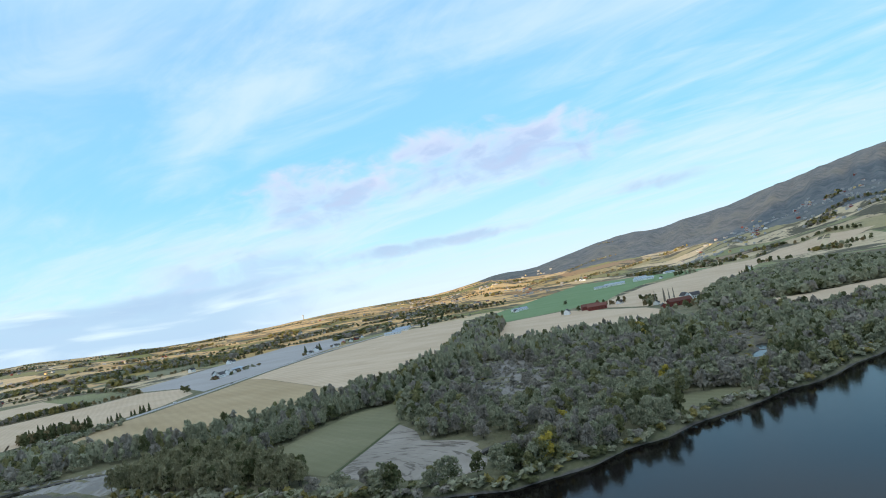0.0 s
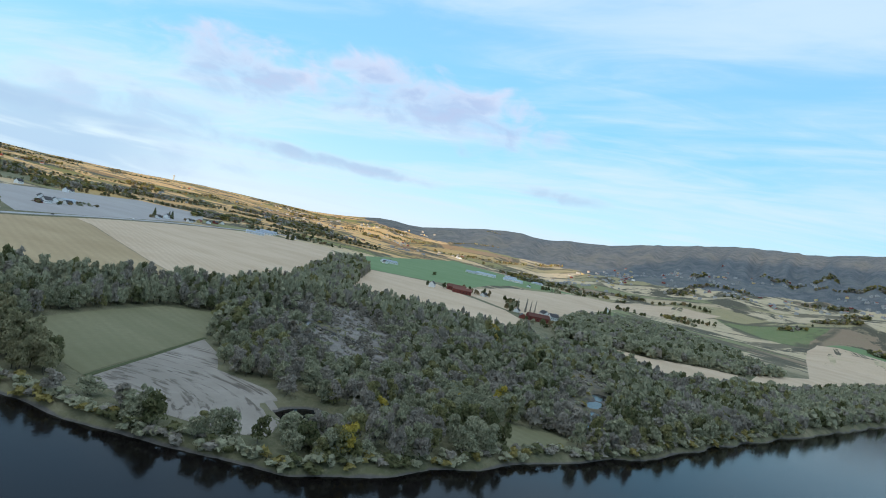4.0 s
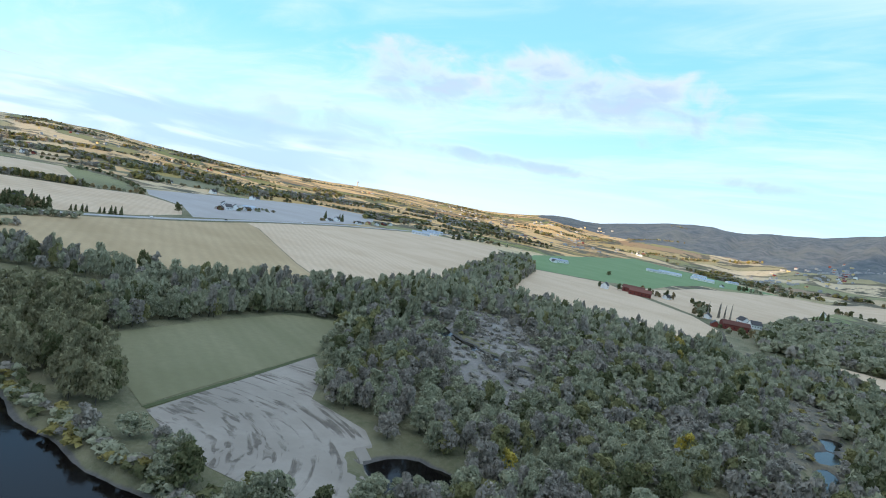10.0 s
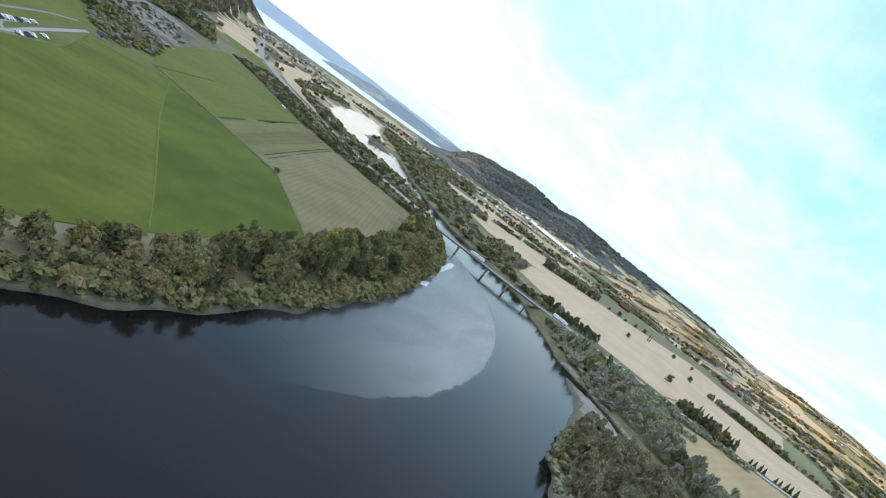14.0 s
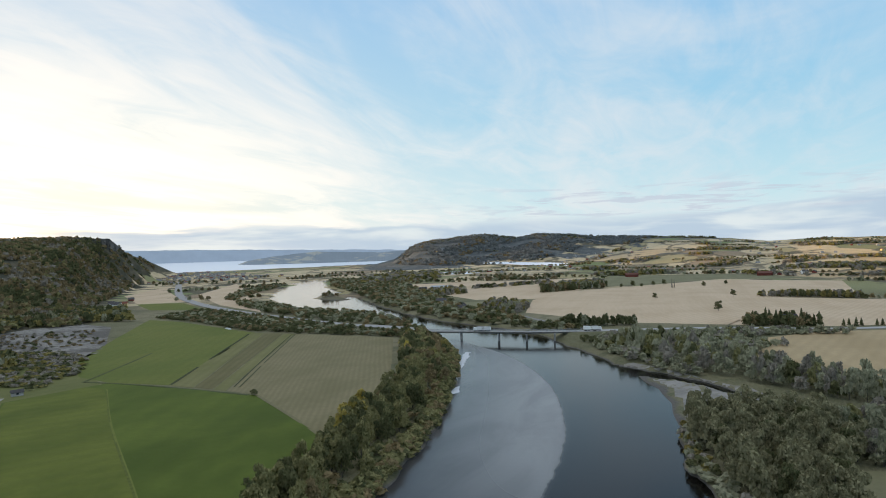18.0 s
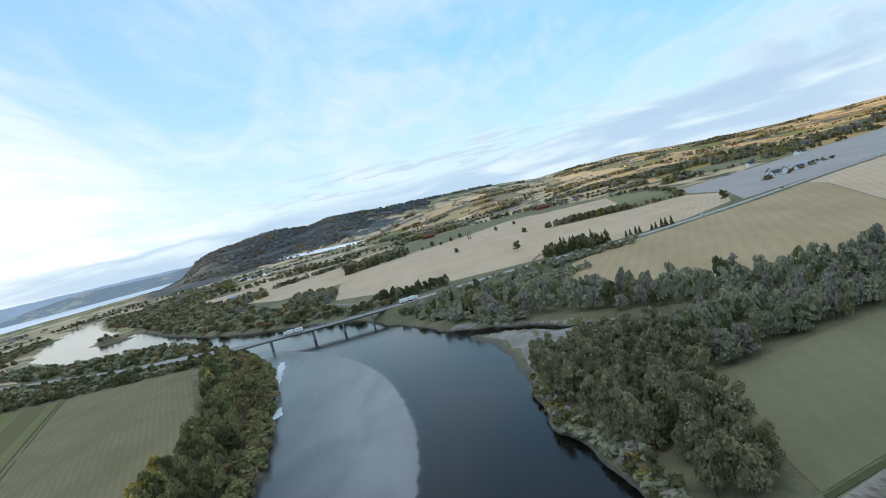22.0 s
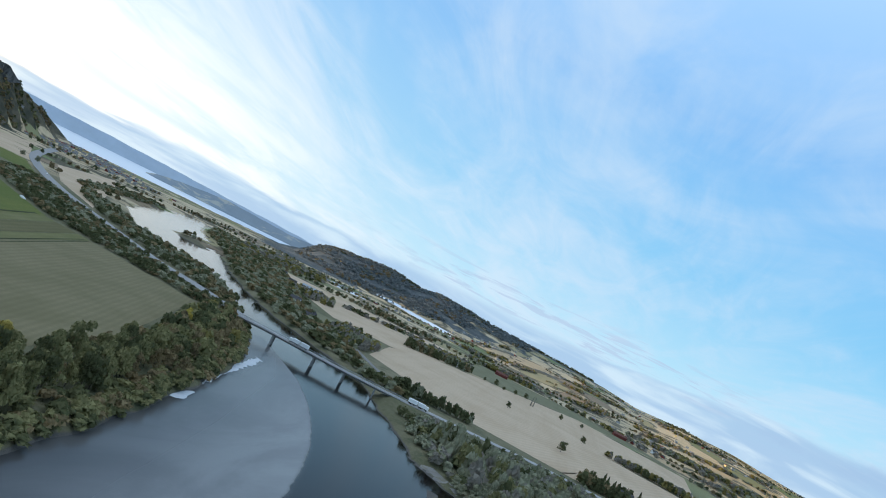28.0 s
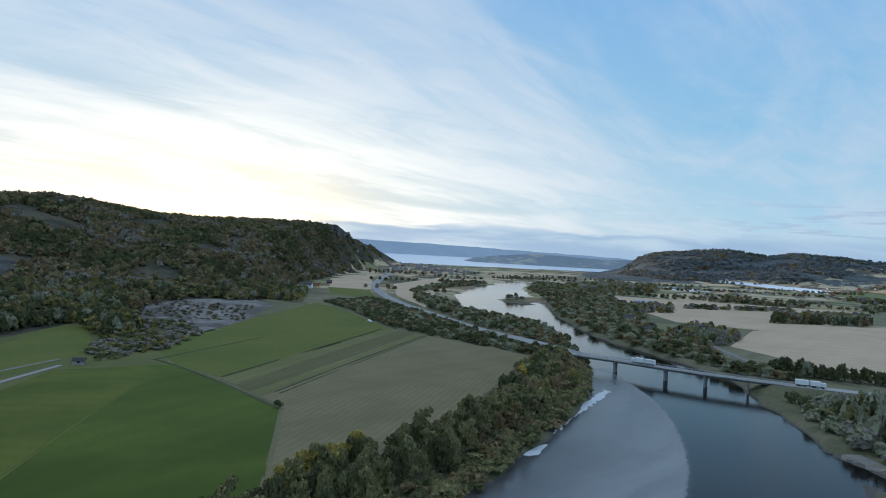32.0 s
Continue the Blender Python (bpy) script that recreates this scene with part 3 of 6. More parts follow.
# bearing (degrees to the left of +y), where the slope begins, where its crest is, and the crest's angle above the eye
HILLS = [(-180, 1500, 4300, 4.0), (-125, 1500, 4300, 6.0), (-104, 1400, 4300, 6.3), (-98, 1400, 4300, 6.2), (-94, 1500, 4300, 5.4), (-90, 1600, 4300, 5.1),
         (-85, 1700, 4300, 4.4), (-80, 1900, 4300, 3.3), (-77, 2000, 4400, 2.7), (-72, 2300, 4400, 2.0), (-68, 2400, 4400, 2.0), (-63, 2400, 4500, 1.2),
         (-59, 2400, 4500, 0.35), (-56, 2200, 4500, 0.5), (-53, 2000, 4500, 0.0), (-50, 1900, 4500, -0.4), (-40, 1700, 4500, -0.3), (-34, 1500, 4300, -0.55),
         (-28, 1500, 4300, -0.6), (-24, 1500, 4200, -0.5), (-20, 1500, 4200, -0.25), (-16, 1600, 4200, 0.12), (-12, 1700, 4200, 0.2), (-8, 1900, 4200, 0.0),
         (-5, 2000, 4200, 0.35), (1, 2500, 4100, 0.7), (6, 2700, 4000, 0.85), (11, 2800, 3900, 1.3), (13, 2800, 3900, 0.95), (16, 2900, 3900, 1.25),
         (20, 2900, 3900, 1.05), (22.5, 3000, 3900, 0.7), (24, 3200, 4000, -0.6), (26, 4300, 4600, -0.9), (44.5, 4300, 4600, -0.9), (45.3, 2900, 3300, -0.6),
         (46.2, 2500, 2800, 0.15), (47.2, 2150, 2500, 0.75), (48.0, 1950, 2250, 1.2), (48.5, 1800, 2120, 1.68), (50, 1500, 2080, 1.78), (51.5, 1050, 2000, 1.76), (53, 880, 1900, 1.68), (56, 760, 1800, 1.58),
         (60, 660, 1700, 1.48), (63, 620, 1700, 1.65), (65, 590, 1650, 1.9), (68, 560, 1600, 2.4), (70, 545, 1500, 2.5), (75, 500, 1450, 2.05),
         # bearings 84 to 140: unseen crest, raised to keep the low sun off the valley
         (79, 480, 1450, 2.2), (84, 450, 1450, 9.0), (95, 450, 1600, 13.0), (115, 450, 1700, 15.0), (140, 700, 2200, 12.0), (180, 2500, 4300, 6.0)]
H_AZ, H_R0, H_R1, H_EL = (np.array(c, float) for c in zip(*HILLS))

# centre lines of the roads: x, y, height of the road
ROAD_WEST = [(-200, 487, 5.5), (-262, 520, 4.2), (-340, 552, 2.4), (-470, 622, 1.5), (-596, 693, 1.2), (-758, 808, 1.0), (-937, 966, 1.0), (-1227, 1274, 1.0), (-1700, 1790, 1.0), (-2250, 2300, 1.0)]
ROAD_EAST = [(-70, 503, 5.5), (-25, 524, 4.8), (30, 556, 3.0), (86, 574, 1.7), (140, 580, 1.2), (205, 604, 1.0), (302, 650, 1.0), (433, 723, 1.0), (600, 800, 1.0), (733, 845, 1.0), (900, 895, 1.0), (1200, 960, 1.0)]


def near_line(px, py, line):
    """Distance to a line of points with heights, and the height there."""
    best, high = np.full(px.shape, 1e9), np.zeros(px.shape)
    for (x0, y0, z0), (x1, y1, z1) in zip(line, line[1:]):
        dx, dy = x1 - x0, y1 - y0
        t = np.clip(((px - x0) * dx + (py - y0) * dy) / (dx * dx + dy * dy), 0, 1)
        d = np.hypot(px - x0 - t * dx, py - y0 - t * dy)
        high = np.where(d < best, z0 + t * (z1 - z0), high)
        best = np.minimum(best, d)
    return best, high


def height(px, py):
    """The ground's height at places."""
    px, py = np.asarray(px, float), np.asarray(py, float)
    az = np.degrees(np.arctan2(-(px - CX), py - CY))
    r = np.hypot(px - CX, py - CY)
    r0, r1, el = np.interp(az, H_AZ, H_R0), np.interp(az, H_AZ, H_R1), np.interp(az, H_AZ, H_EL)
    crest = EYE + np.tan(np.radians(el)) * r1
    t = np.clip((r - r0) / (r1 - r0), 0, 1)
    rise = 0.55 * t + 0.45 * t * t * (3 - 2 * t)
    z = np.maximum(crest, 0) * rise
    z = np.where(r > r1, z * np.clip(1 - (r - r1) / 2500.0, 0.3, 1), z)
    roll = wob(px, py, 170.0, 1.0) * 10 + wob(px, py, 60.0, 2.0) * 3
    z = z + roll * np.clip(z / 30.0, 0, 1) * (1 - 0.8 * t)
    hump = wob(px, py, 210.0, 5.0) * 22 + wob(px, py, 95.0, 6.0) * 9
    z = z + hump * np.clip(z / 80.0, 0, 1) * (1 - 0.75 * t) * (ease(-az, 45.0, 60.0) + 0.5 * ease(az, -10.0, 4.0) * (az < 30))
    gully = 15 * np.sin(az * 1.7 + 0.6 * np.sin(r / 260.0)) + 11 * np.sin(az * 4.1 + 1.0 + 0.8 * np.sin(r / 190.0))
    z = z + 4 * t * (1 - t) * ease(t, 0.3, 0.55) * gully * ease(-az, 55.0, 66.0)
    z = z + 0.25 * wob(px, py, 35.0, 3.0) * (z < 1)
    for line in (ROAD_WEST, ROAD_EAST):
        d, h = near_line(px, py, line)
        z = np.maximum(z, (h - 0.25) * (1 - ease(d, 6.0, 8.0 + 2.2 * h)))
    d = sdf(px, py, RIVER) + 2.5 * wob(px, py, 14.0, 4.0)
    isle = sdf(px, py, ISLAND)
    d = np.maximum(d, -isle)
    for pool, soft in ((FJORD, 60.0),):
        d = np.minimum(d, sdf(px, py, pool))
    bar = (sdf(px, py, MUD) < 4)
    z = np.where(d < np.where(bar, 24, 9), np.minimum(z, -3.0 + np.where(bar, 0.13, 0.75) * d), z)
    small = np.minimum(sdf(px, py, STREAM), np.minimum.reduce([sdf(px, py, PONDS[0]), sdf(px, py, PONDS[1]) + 3.0, sdf(px, py, PONDS[2])])) + 3.2 * wob(px, py, 8.0, 5.0)
    z = np.where(small < 5, np.minimum(z, -3.0 + 0.6 * small), z)
    return np.maximum(z, -6.5)


def axis(lo, hi, core0, core1, step, grow=1.07):
    mid = list(np.arange(core0, core1 + step, step))
    out, s, v = [], step, mid[-1]
    while v < hi:
        s *= grow
        v += s
        out.append(v)
    left, s, v = [], step, mid[0]
    while v > lo:
        s *= grow
        v -= s
        left.append(v)
    return np.array(left[::-1] + mid + out)


def sheet(xs, ys, zs):
    """A grid mesh over two axes."""
    ny, nx = len(ys), len(xs)
    gx, gy = np.meshgrid(xs, ys)
    co = np.stack([gx, gy, zs], -1).reshape(-1, 3)
    i = np.arange(ny * nx).reshape(ny, nx)
    quads = np.stack([i[:-1, :-1], i[:-1, 1:], i[1:, 1:], i[1:, :-1]], -1).reshape(-1, 4)
    return co, quads


def mesh_from(name, co, faces, mat=None, smooth=True):
    me = bpy.data.meshes.new(name)
    co = np.asarray(co, np.float32)
    faces = np.asarray(faces, np.int32)
    k = faces.shape[1]
    me.vertices.add(len(co))
    me.vertices.foreach_set("co", co.ravel())
    me.loops.add(faces.size)
    me.loops.foreach_set("vertex_index", faces.ravel())
    me.polygons.add(len(faces))
    me.polygons.foreach_set("loop_start", np.arange(0, faces.size, k, dtype=np.int32))
    me.polygons.foreach_set("use_smooth", np.full(len(faces), smooth))
    me.update(calc_edges=True)
    me.validate()
    if mat:
        me.materials.append(mat)
    return me


GX = axis(-4850, 4850, -420, 420, 5.0)
GY = axis(-2600, 4850, -230, 640, 5.0)
gx, gy = np.meshgrid(GX, GY)
GZ = height(gx, gy)
co, quads = sheet(GX, GY, GZ)
me = mesh_from("ground", co, quads, M["ground"])
vaz = np.degrees(np.arctan2(-(co[:, 0] - CX), co[:, 1] - CY))
vr = np.hypot(co[:, 0] - CX, co[:, 1] - CY)
west = (vaz > 44.2) & (vaz < 145) & (vr > np.interp(vaz, H_AZ, H_R0) - np.interp(vaz, [44, 47, 52, 56], [330, 420, 260, 70]))
north = ease(co[:, 2], 3, 30) * (0.42 * ease(vaz, -16, 0) + 0.45 * ease(vaz, 3, 15)) * (vaz < 27)
north = np.maximum(north, 1.2 * ease(vaz, 15, 21) * (vaz < 27) * (vr > 2600))
north = np.maximum(north, ease(co[:, 2], 60, 110) * ease(vaz, -22, -10) * (vaz < 25) * 0.6)
tilt = np.degrees(np.arctan2(co[:, 2] - EYE, vr))
treeline = np.interp(vaz, [-125, -105, -100, -94, -85, -77, -70, -60, -56], [2.6, 2.5, 2.3, 1.7, 0.7, 0.0, -0.2, -0.4, 0.0])
east = ease(tilt - treeline, -0.35, 0.35) * (vaz < -55)
wooded = np.maximum.reduce([west * 1.6, north, east * 1.7])
broad = ease(vaz, 38, 44)
# where the ground takes the paler, more hazed forest colour
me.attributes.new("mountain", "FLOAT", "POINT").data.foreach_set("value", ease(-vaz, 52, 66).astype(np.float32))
me.attributes.new("broadleaf", "FLOAT", "POINT").data.foreach_set("value", broad.astype(np.float32))
# slopes whose colour carries the painted low-sun gold
sun_gold = ease(vaz, -72, -56) * (1 - ease(vaz, -24, -6)) * ease(vr, 1200, 1700)
me.attributes.new("sun_gold", "FLOAT", "POINT").data.foreach_set("value", sun_gold.astype(np.float32))
me.attributes.new("wooded", "FLOAT", "POINT").data.foreach_set("value", wooded.astype(np.float32))
tagged(new("ground", me), "river flats of rough grass rising to farmed and wooded hills", "ground", kind="structure")


def lie(px, py):
    """The height of the ground sheet itself, as it was built."""
    px, py = np.atleast_1d(np.asarray(px, float)), np.atleast_1d(np.asarray(py, float))
    i = np.clip(np.searchsorted(GX, px) - 1, 0, len(GX) - 2)
    j = np.clip(np.searchsorted(GY, py) - 1, 0, len(GY) - 2)
    u, v = (px - GX[i]) / (GX[i + 1] - GX[i]), (py - GY[j]) / (GY[j + 1] - GY[j])
    return GZ[j, i] * (1 - u) * (1 - v) + GZ[j, i + 1] * u * (1 - v) + GZ[j + 1, i] * (1 - u) * v + GZ[j + 1, i + 1] * u * v


# ---- water ----
SILT = [(-185, 500), (-160, 476), (-119, 431), (-95, 395), (-77, 361), (-61, 325), (-51, 295), (-43, 262), (-36, 225), (-33, 190), (-33, 150), (-40, 110), (-60, 60), (-100, 40),
        (-120, 120), (-130, 300), (-200, 450)]
wx, wy = axis(-4850, 4850, -220, 0, 2.0, 1.2), axis(-2600, 4850, 30, 520, 2.0, 1.2)
co, quads = sheet(wx, wy, np.full((len(wy), len(wx)), WATER_Z))
me = mesh_from("water", co, quads, M["water"])
d = sdf(co[:, 0], co[:, 1], SILT)
wash = 0.02 * ease(-co[:, 0], -10.0, 60.0) * ease(-co[:, 1], -330.0, -200.0) * (np.abs(co[:, 0]) < 500)
silt = ease(co[:, 1], 45.0, 235.0) * (0.36 + 0.64 * ease(-sdf(co[:, 0], co[:, 1], RIVER), 0.0, 52.0)) * (d < 30)
me.attributes.new("wash", "FLOAT", "POINT").data.foreach_set("value", wash.astype(np.float32))
me.attributes.new("inward", "FLOAT", "POINT").data.foreach_set("value", np.clip(-d, -20, 40).astype(np.float32))
att = me.attributes.new("silt", "FLOAT", "POINT")
att.data.foreach_set("value", silt.astype(np.float32))
tagged(new("water", me), "dark smooth river with a tongue of grey silty water", "water", kind="structure")

wx, wy = np.arange(-3900, -1100, 50.0), np.arange(2000, 4750, 50.0)
fx, fy = np.meshgrid(wx, wy)
co, quads = sheet(wx, wy, WATER_Z + 0.35 + 44.0 * ease(np.hypot(fx, fy), 3400.0, 4950.0))
ins_f = sdf(co[:, 0], co[:, 1], FJORD) < 80
quads = quads[ins_f[quads].all(1)]
tagged(new("fjord", mesh_from("fjord", co, quads, M["fjord"])), "wide pale fjord ruffled by wind", "water", kind="structure")


# ---- fields ----
def lay(name, poly, mat, label, category="field", over=0.12, step=None):
    """A sheet of one kind of ground within an outline, draped over the land."""
    px, py = [p[0] for p in poly], [p[1] for p in poly]
    step = step or max(4.0, max(max(px) - min(px), max(py) - min(py)) / 60)
    bm = bmesh.new()
    face = bm.faces.new([bm.verts.new((x, y, 0)) for x, y in poly])
    if face.normal.z < 0 or sum(a[0] * b[1] - b[0] * a[1] for a, b in zip(poly, poly[1:] + poly[:1])) < 0:
        face.normal_flip()
    for axis_n, vals in (((1, 0, 0), np.arange(min(px) + step, max(px), step)), ((0, 1, 0), np.arange(min(py) + step, max(py), step))):
        for v in vals:
            bmesh.ops.bisect_plane(bm, geom=bm.verts[:] + bm.edges[:] + bm.faces[:], plane_co=(v, v, 0), plane_no=axis_n)
    vs = list(bm.verts)
    z = lie([v.co.x for v in vs], [v.co.y for v in vs])
    for v, h in zip(vs, z):
        v.co.z = h + (over if h > -2.4 else -0.5)
    bmesh.ops.triangulate(bm, faces=bm.faces[:])
    me = bpy.data.meshes.new(name)
    bm.to_mesh(me)
    bm.free()
    me.materials.append(M[mat])
    return tagged(new(name, me), label, category, kind="structure")


FIELDS = [
    ("pasture", [(-470, 30), (-440, 110), (-430, 160), (-480, 205), (-540, 270), (-470, 300), (-395, 280), (-340, 252), (-300, 150), (-285, 95), (-400, 20)], "rough green pasture round the farmyard"),
    ("grass_dark", [(-336, 253), (-218, 247), (-134, 184), (-122, 90), (-120, 36), (-140, -30), (-430, -110), (-450, 40), (-430, 125), (-350, 100), (-296, 88), (-280, 106), (-300, 150), (-352, 196)], "deep green sown field beside the river"),
    ("grass_light", [(-289, 257), (-336, 254), (-375, 264), (-440, 318), (-625, 575), (-560, 560), (-394, 484)], "light green grass field with tractor lines"),
    ("stubble_green", [(-345, 484), (-234, 476), (-156, 299), (-136, 186), (-218, 248), (-241, 252)], "striped tan stubble field beside the river trees"),
    ("strip_green", [(-397, 482), (-382, 483), (-268, 254), (-289, 256)], "narrow pale green strip of mown grass"),
    ("strip_olive", [(-381, 483), (-360, 484), (-253, 253), (-267, 254)], "narrow olive strip of stubble"),
    ("strip_green", [(-359, 484), (-346, 484), (-242, 252), (-252, 253)], "narrow pale strip beside the wheel tracks"),
    ("grass_light", [(-363, 127), (-428, 179), (-521, 250), (-515, 268), (-433, 243), (-390, 220), (-342, 163), (-296, 109), (-304, 103)], "small green-brown field beside a farm track"),
    ("pit", [(-430, 280), (-484, 300), (-560, 325), (-625, 362), (-665, 412), (-690, 475), (-672, 520), (-612, 505), (-540, 436), (-495, 394), (-455, 350), (-440, 315)], "grey gravel pit below the wooded hill"),
    ("stubble_tan", [(-1080, 960), (-1290, 1320), (-1150, 1150), (-800, 830), (-868, 790)], "tan field under the wooded hill"),
    ("grass_light", [(-860, 780), (-790, 815), (-700, 745), (-640, 700), (-740, 690)], "green field beside the main road"),
    ("stubble_tan", [(-920, 1000), (-1136, 1396), (-900, 1130), (-620, 790), (-530, 680), (-680, 775)], "tan field between the road and the river"),
    ("meadow", [(58, 120), (62, 170), (67, 197), (118, 214), (173, 228), (202, 211), (150, 160)], "flat grey-green meadow inside the woods"),
    ("ploughed", [(58, 116), (146, 156), (133, 130), (115, 110), (117, 80), (108, 62), (95, 50), (78, 42), (68, 50), (57, 82)], "pale ploughed field with curved furrows"),
    ("stubble_ochre", [(40, 440), (80, 520), (130, 566), (200, 590), (300, 636), (384, 683), (374, 635), (285, 398), (258, 309), (200, 310), (110, 350), (60, 390)], "broad ochre stubble field"),
    ("stubble_tan", [(383, 682), (433, 711), (600, 788), (733, 832), (900, 880), (1008, 780), (900, 660), (728, 550), (560, 436), (409, 344), (320, 312), (260, 308), (286, 398), (375, 635)], "broad tan stubble field"),
    ("stubble_tan", [(768, 499), (859, 421), (800, 340), (728, 222), (640, 150), (480, 138), (478, 210), (434, 290), (520, 350)], "tan stubble field beside the red farm"),
    ("field_green", [(880, 600), (1054, 705), (2012, 976), (1736, 411), (1393, 475), (1150, 440), (973, 394), (870, 430), (775, 503)], "bright green level grass field"),
    ("stubble_tan", [(1261, 430), (1704, 400), (1943, 276), (1911, 96), (1914, 26), (1523, 240), (940, 190), (760, 180), (740, 220), (870, 400), (975, 385)], "pale tan stubble field"),
    ("stubble_tan", [(600, 52), (530, 0), (500, -24), (560, -72), (610, -92), (730, -80), (705, -40), (650, 10), (635, 52)], "narrow pale strip between the woods"),
    ("stubble_tan", [(1561, -185), (1684, -209), (1589, -406), (1292, -335), (760, -165), (670, -92), (800, -100), (960, -165)], "tan field above the river"),
    ("field_green", [(1683, -221), (1723, -298), (1696, -387), (1605, -381)], "far green field above the river"),
    ("stubble_tan", [(-158, 700), (-186, 880), (-150, 1060), (-60, 1180), (107, 1386), (319, 1317), (255, 935), (134, 938), (101, 715), (63, 608), (-36, 612)], "wide tan field north of the road"),
    ("stubble_tan", [(99, 715), (132, 937), (247, 905), (332, 912), (345, 800), (300, 690), (225, 632), (150, 606), (61, 608)], "tan field behind the fir trees"),
    ("stubble_pale", [(310, 680), (350, 810), (345, 930), (374, 1023), (579, 1137), (893, 1290), (999, 1178), (780, 920), (600, 820), (433, 735)], "pale grey harvested field"),
    ("stubble_tan", [(-619, 1271), (-418, 1384), (-159, 1522), (-140, 1100), (-180, 900), (-277, 880)], "tan field beyond the river woods"),
    ("meadow", [(-300, 830), (-190, 880), (-165, 760), (-190, 710), (-250, 740)], "rough meadow beside the river woods"),
    ("meadow", [(-150, 1120), (-130, 1600), (150, 1650), (330, 1400), (110, 1401)], "green and tan strip of fields"),
    ("meadow", [(420, 1450), (678, 1550), (809, 1430), (560, 1250)], "small green field on the rise"),
    ("mud", MUD, "bare grey gravel and mud bar on the river bend"),
    ("rock", [(-668, 150), (-660, 215), (-690, 262), (-727, 268), (-760, 292), (-830, 275), (-905, 296), (-930, 268), (-890, 240), (-900, 200), (-860, 160), (-760, 170)], "bare grey quarry face in the wooded hill"),
    ("marsh", MARSH, "bare purple-grey boggy hollow in the woods"),
    ("reeds", REEDS[0], "brown reed bed with small pools"),
    ("reeds", REEDS[1], "brown boggy clearing with a pool"),
    ("meadow", [(163, -4), (200, 0), (212, -28), (188, -32), (160, -18)], "small bleached clearing by the river"),
]
for mat, poly, label in FIELDS:
    lay("quarry" if mat == "rock" else "gravel_ground" if mat in ("pit", "mud") else "field", poly, mat, label, "quarry" if mat == "rock" else "field", 1.2 if mat == "rock" else 0.05 if mat in ("mud", "pasture") else 0.12)


lay("field", [(-322, 238), (-250, 178), (-166, 112), (-119, 74), (-121, 36), (-140, -28), (-428, -108), (-448, 40), (-428, 124), (-350, 99), (-296, 87), (-279, 106), (-299, 150), (-350, 196), (-340, 240)], "grass_mid", "paler streaked half of the green field", "field", 0.2)


# ---- making things ----
def part(name, bm, mat, parent, label="", smooth=False):
    me = bpy.data.meshes.new(name)
    bm.to_mesh(me)
    bm.free()
    for p in me.polygons:
        p.use_smooth = smooth
    me.materials.append(M[mat])
    ob = new(name, me)
    ob.parent = parent
    return tagged(ob, label) if label else ob


def box(bm, x0, y0, z0, x1, y1, z1):
    v = [bm.verts.new(p) for p in ((x0, y0, z0), (x1, y0, z0), (x1, y1, z0), (x0, y1, z0), (x0, y0, z1), (x1, y0, z1), (x1, y1, z1), (x0, y1, z1))]
    for f in ((0, 3, 2, 1), (4, 5, 6, 7), (0, 1, 5, 4), (1, 2, 6, 5), (2, 3, 7, 6), (3, 0, 4, 7)):
        bm.faces.new([v[i] for i in f])
    return v


def ribbon(name, line, half, mat, label, category, lift=0.0, thick=0.3, fine=12.0):
    """A road: a strip with an edge, along a smooth line of x, y, z."""
    pts = [Vector(p) for p in line]
    out = []
    for k in range(len(pts) - 1):
        p0, p1, p2, p3 = pts[max(k - 1, 0)], pts[k], pts[k + 1], pts[min(k + 2, len(pts) - 1)]
        m = max(2, int((p2 - p1).length / fine))
        for q in range(m):
            t = q / m
            out.append(0.5 * (2 * p1 + (p2 - p0) * t + (2 * p0 - 5 * p1 + 4 * p2 - p3) * t * t + (3 * p1 - p0 - 3 * p2 + p3) * t**3))
    out.append(pts[-1])
    bm = bmesh.new()
    rows = []
    for k, p in enumerate(out):
        d = (out[min(k + 1, len(out) - 1)] - out[max(k - 1, 0)])
        s = Vector((-d.y, d.x, 0)).normalized() * half
        up = Vector((0, 0, lift))
        rows.append([bm.verts.new(p + s + up - Vector((0, 0, thick))), bm.verts.new(p + s + up), bm.verts.new(p - s + up), bm.verts.new(p - s + up - Vector((0, 0, thick)))])
    for a, b in zip(rows, rows[1:]):
        for k in range(3):
            bm.faces.new((a[k], b[k], b[k + 1], a[k + 1]))
    bmesh.ops.recalc_face_normals(bm, faces=bm.faces[:])
    me = bpy.data.meshes.new(name)
    bm.to_mesh(me)
    bm.free()
    me.materials.append(M[mat])
    return tagged(new(name, me), label, category, kind="structure"), out


ribbon("road", ROAD_WEST, 8.0, "asphalt", "grey two-lane main road towards the fjord", "road", 0.05)
ribbon("road", ROAD_EAST, 5.0, "asphalt", "grey two-lane main road across the fields", "road", 0.05)


def ground_line(pts):
    return [(x, y, float(lie(x, y)[0])) for x, y in pts]


ribbon("farm_track", ground_line([(-60, 552), (-94, 586), (-130, 631), (-168, 684), (-200, 735), (-240, 775)]), 3.0, "gravel", "pale gravel track from the main road", "track", 0.25, 0.5)
ribbon("farm_track", ground_line([(-400, 160), (-412, 150), (-394, 130), (-363, 117), (-316, 101), (-287, 97), (-286, 111), (-314, 144), (-363, 203)]), 1.5, "gravel", "pale gravel loop round the farmyard", "track", 0.3, 0.5, 5.0)
ribbon("farm_track", ground_line([(-312, 107), (-334, 138), (-363, 176), (-381, 208)]), 1.2, "gravel", "thin gravel track across the pasture", "track", 0.3, 0.5)
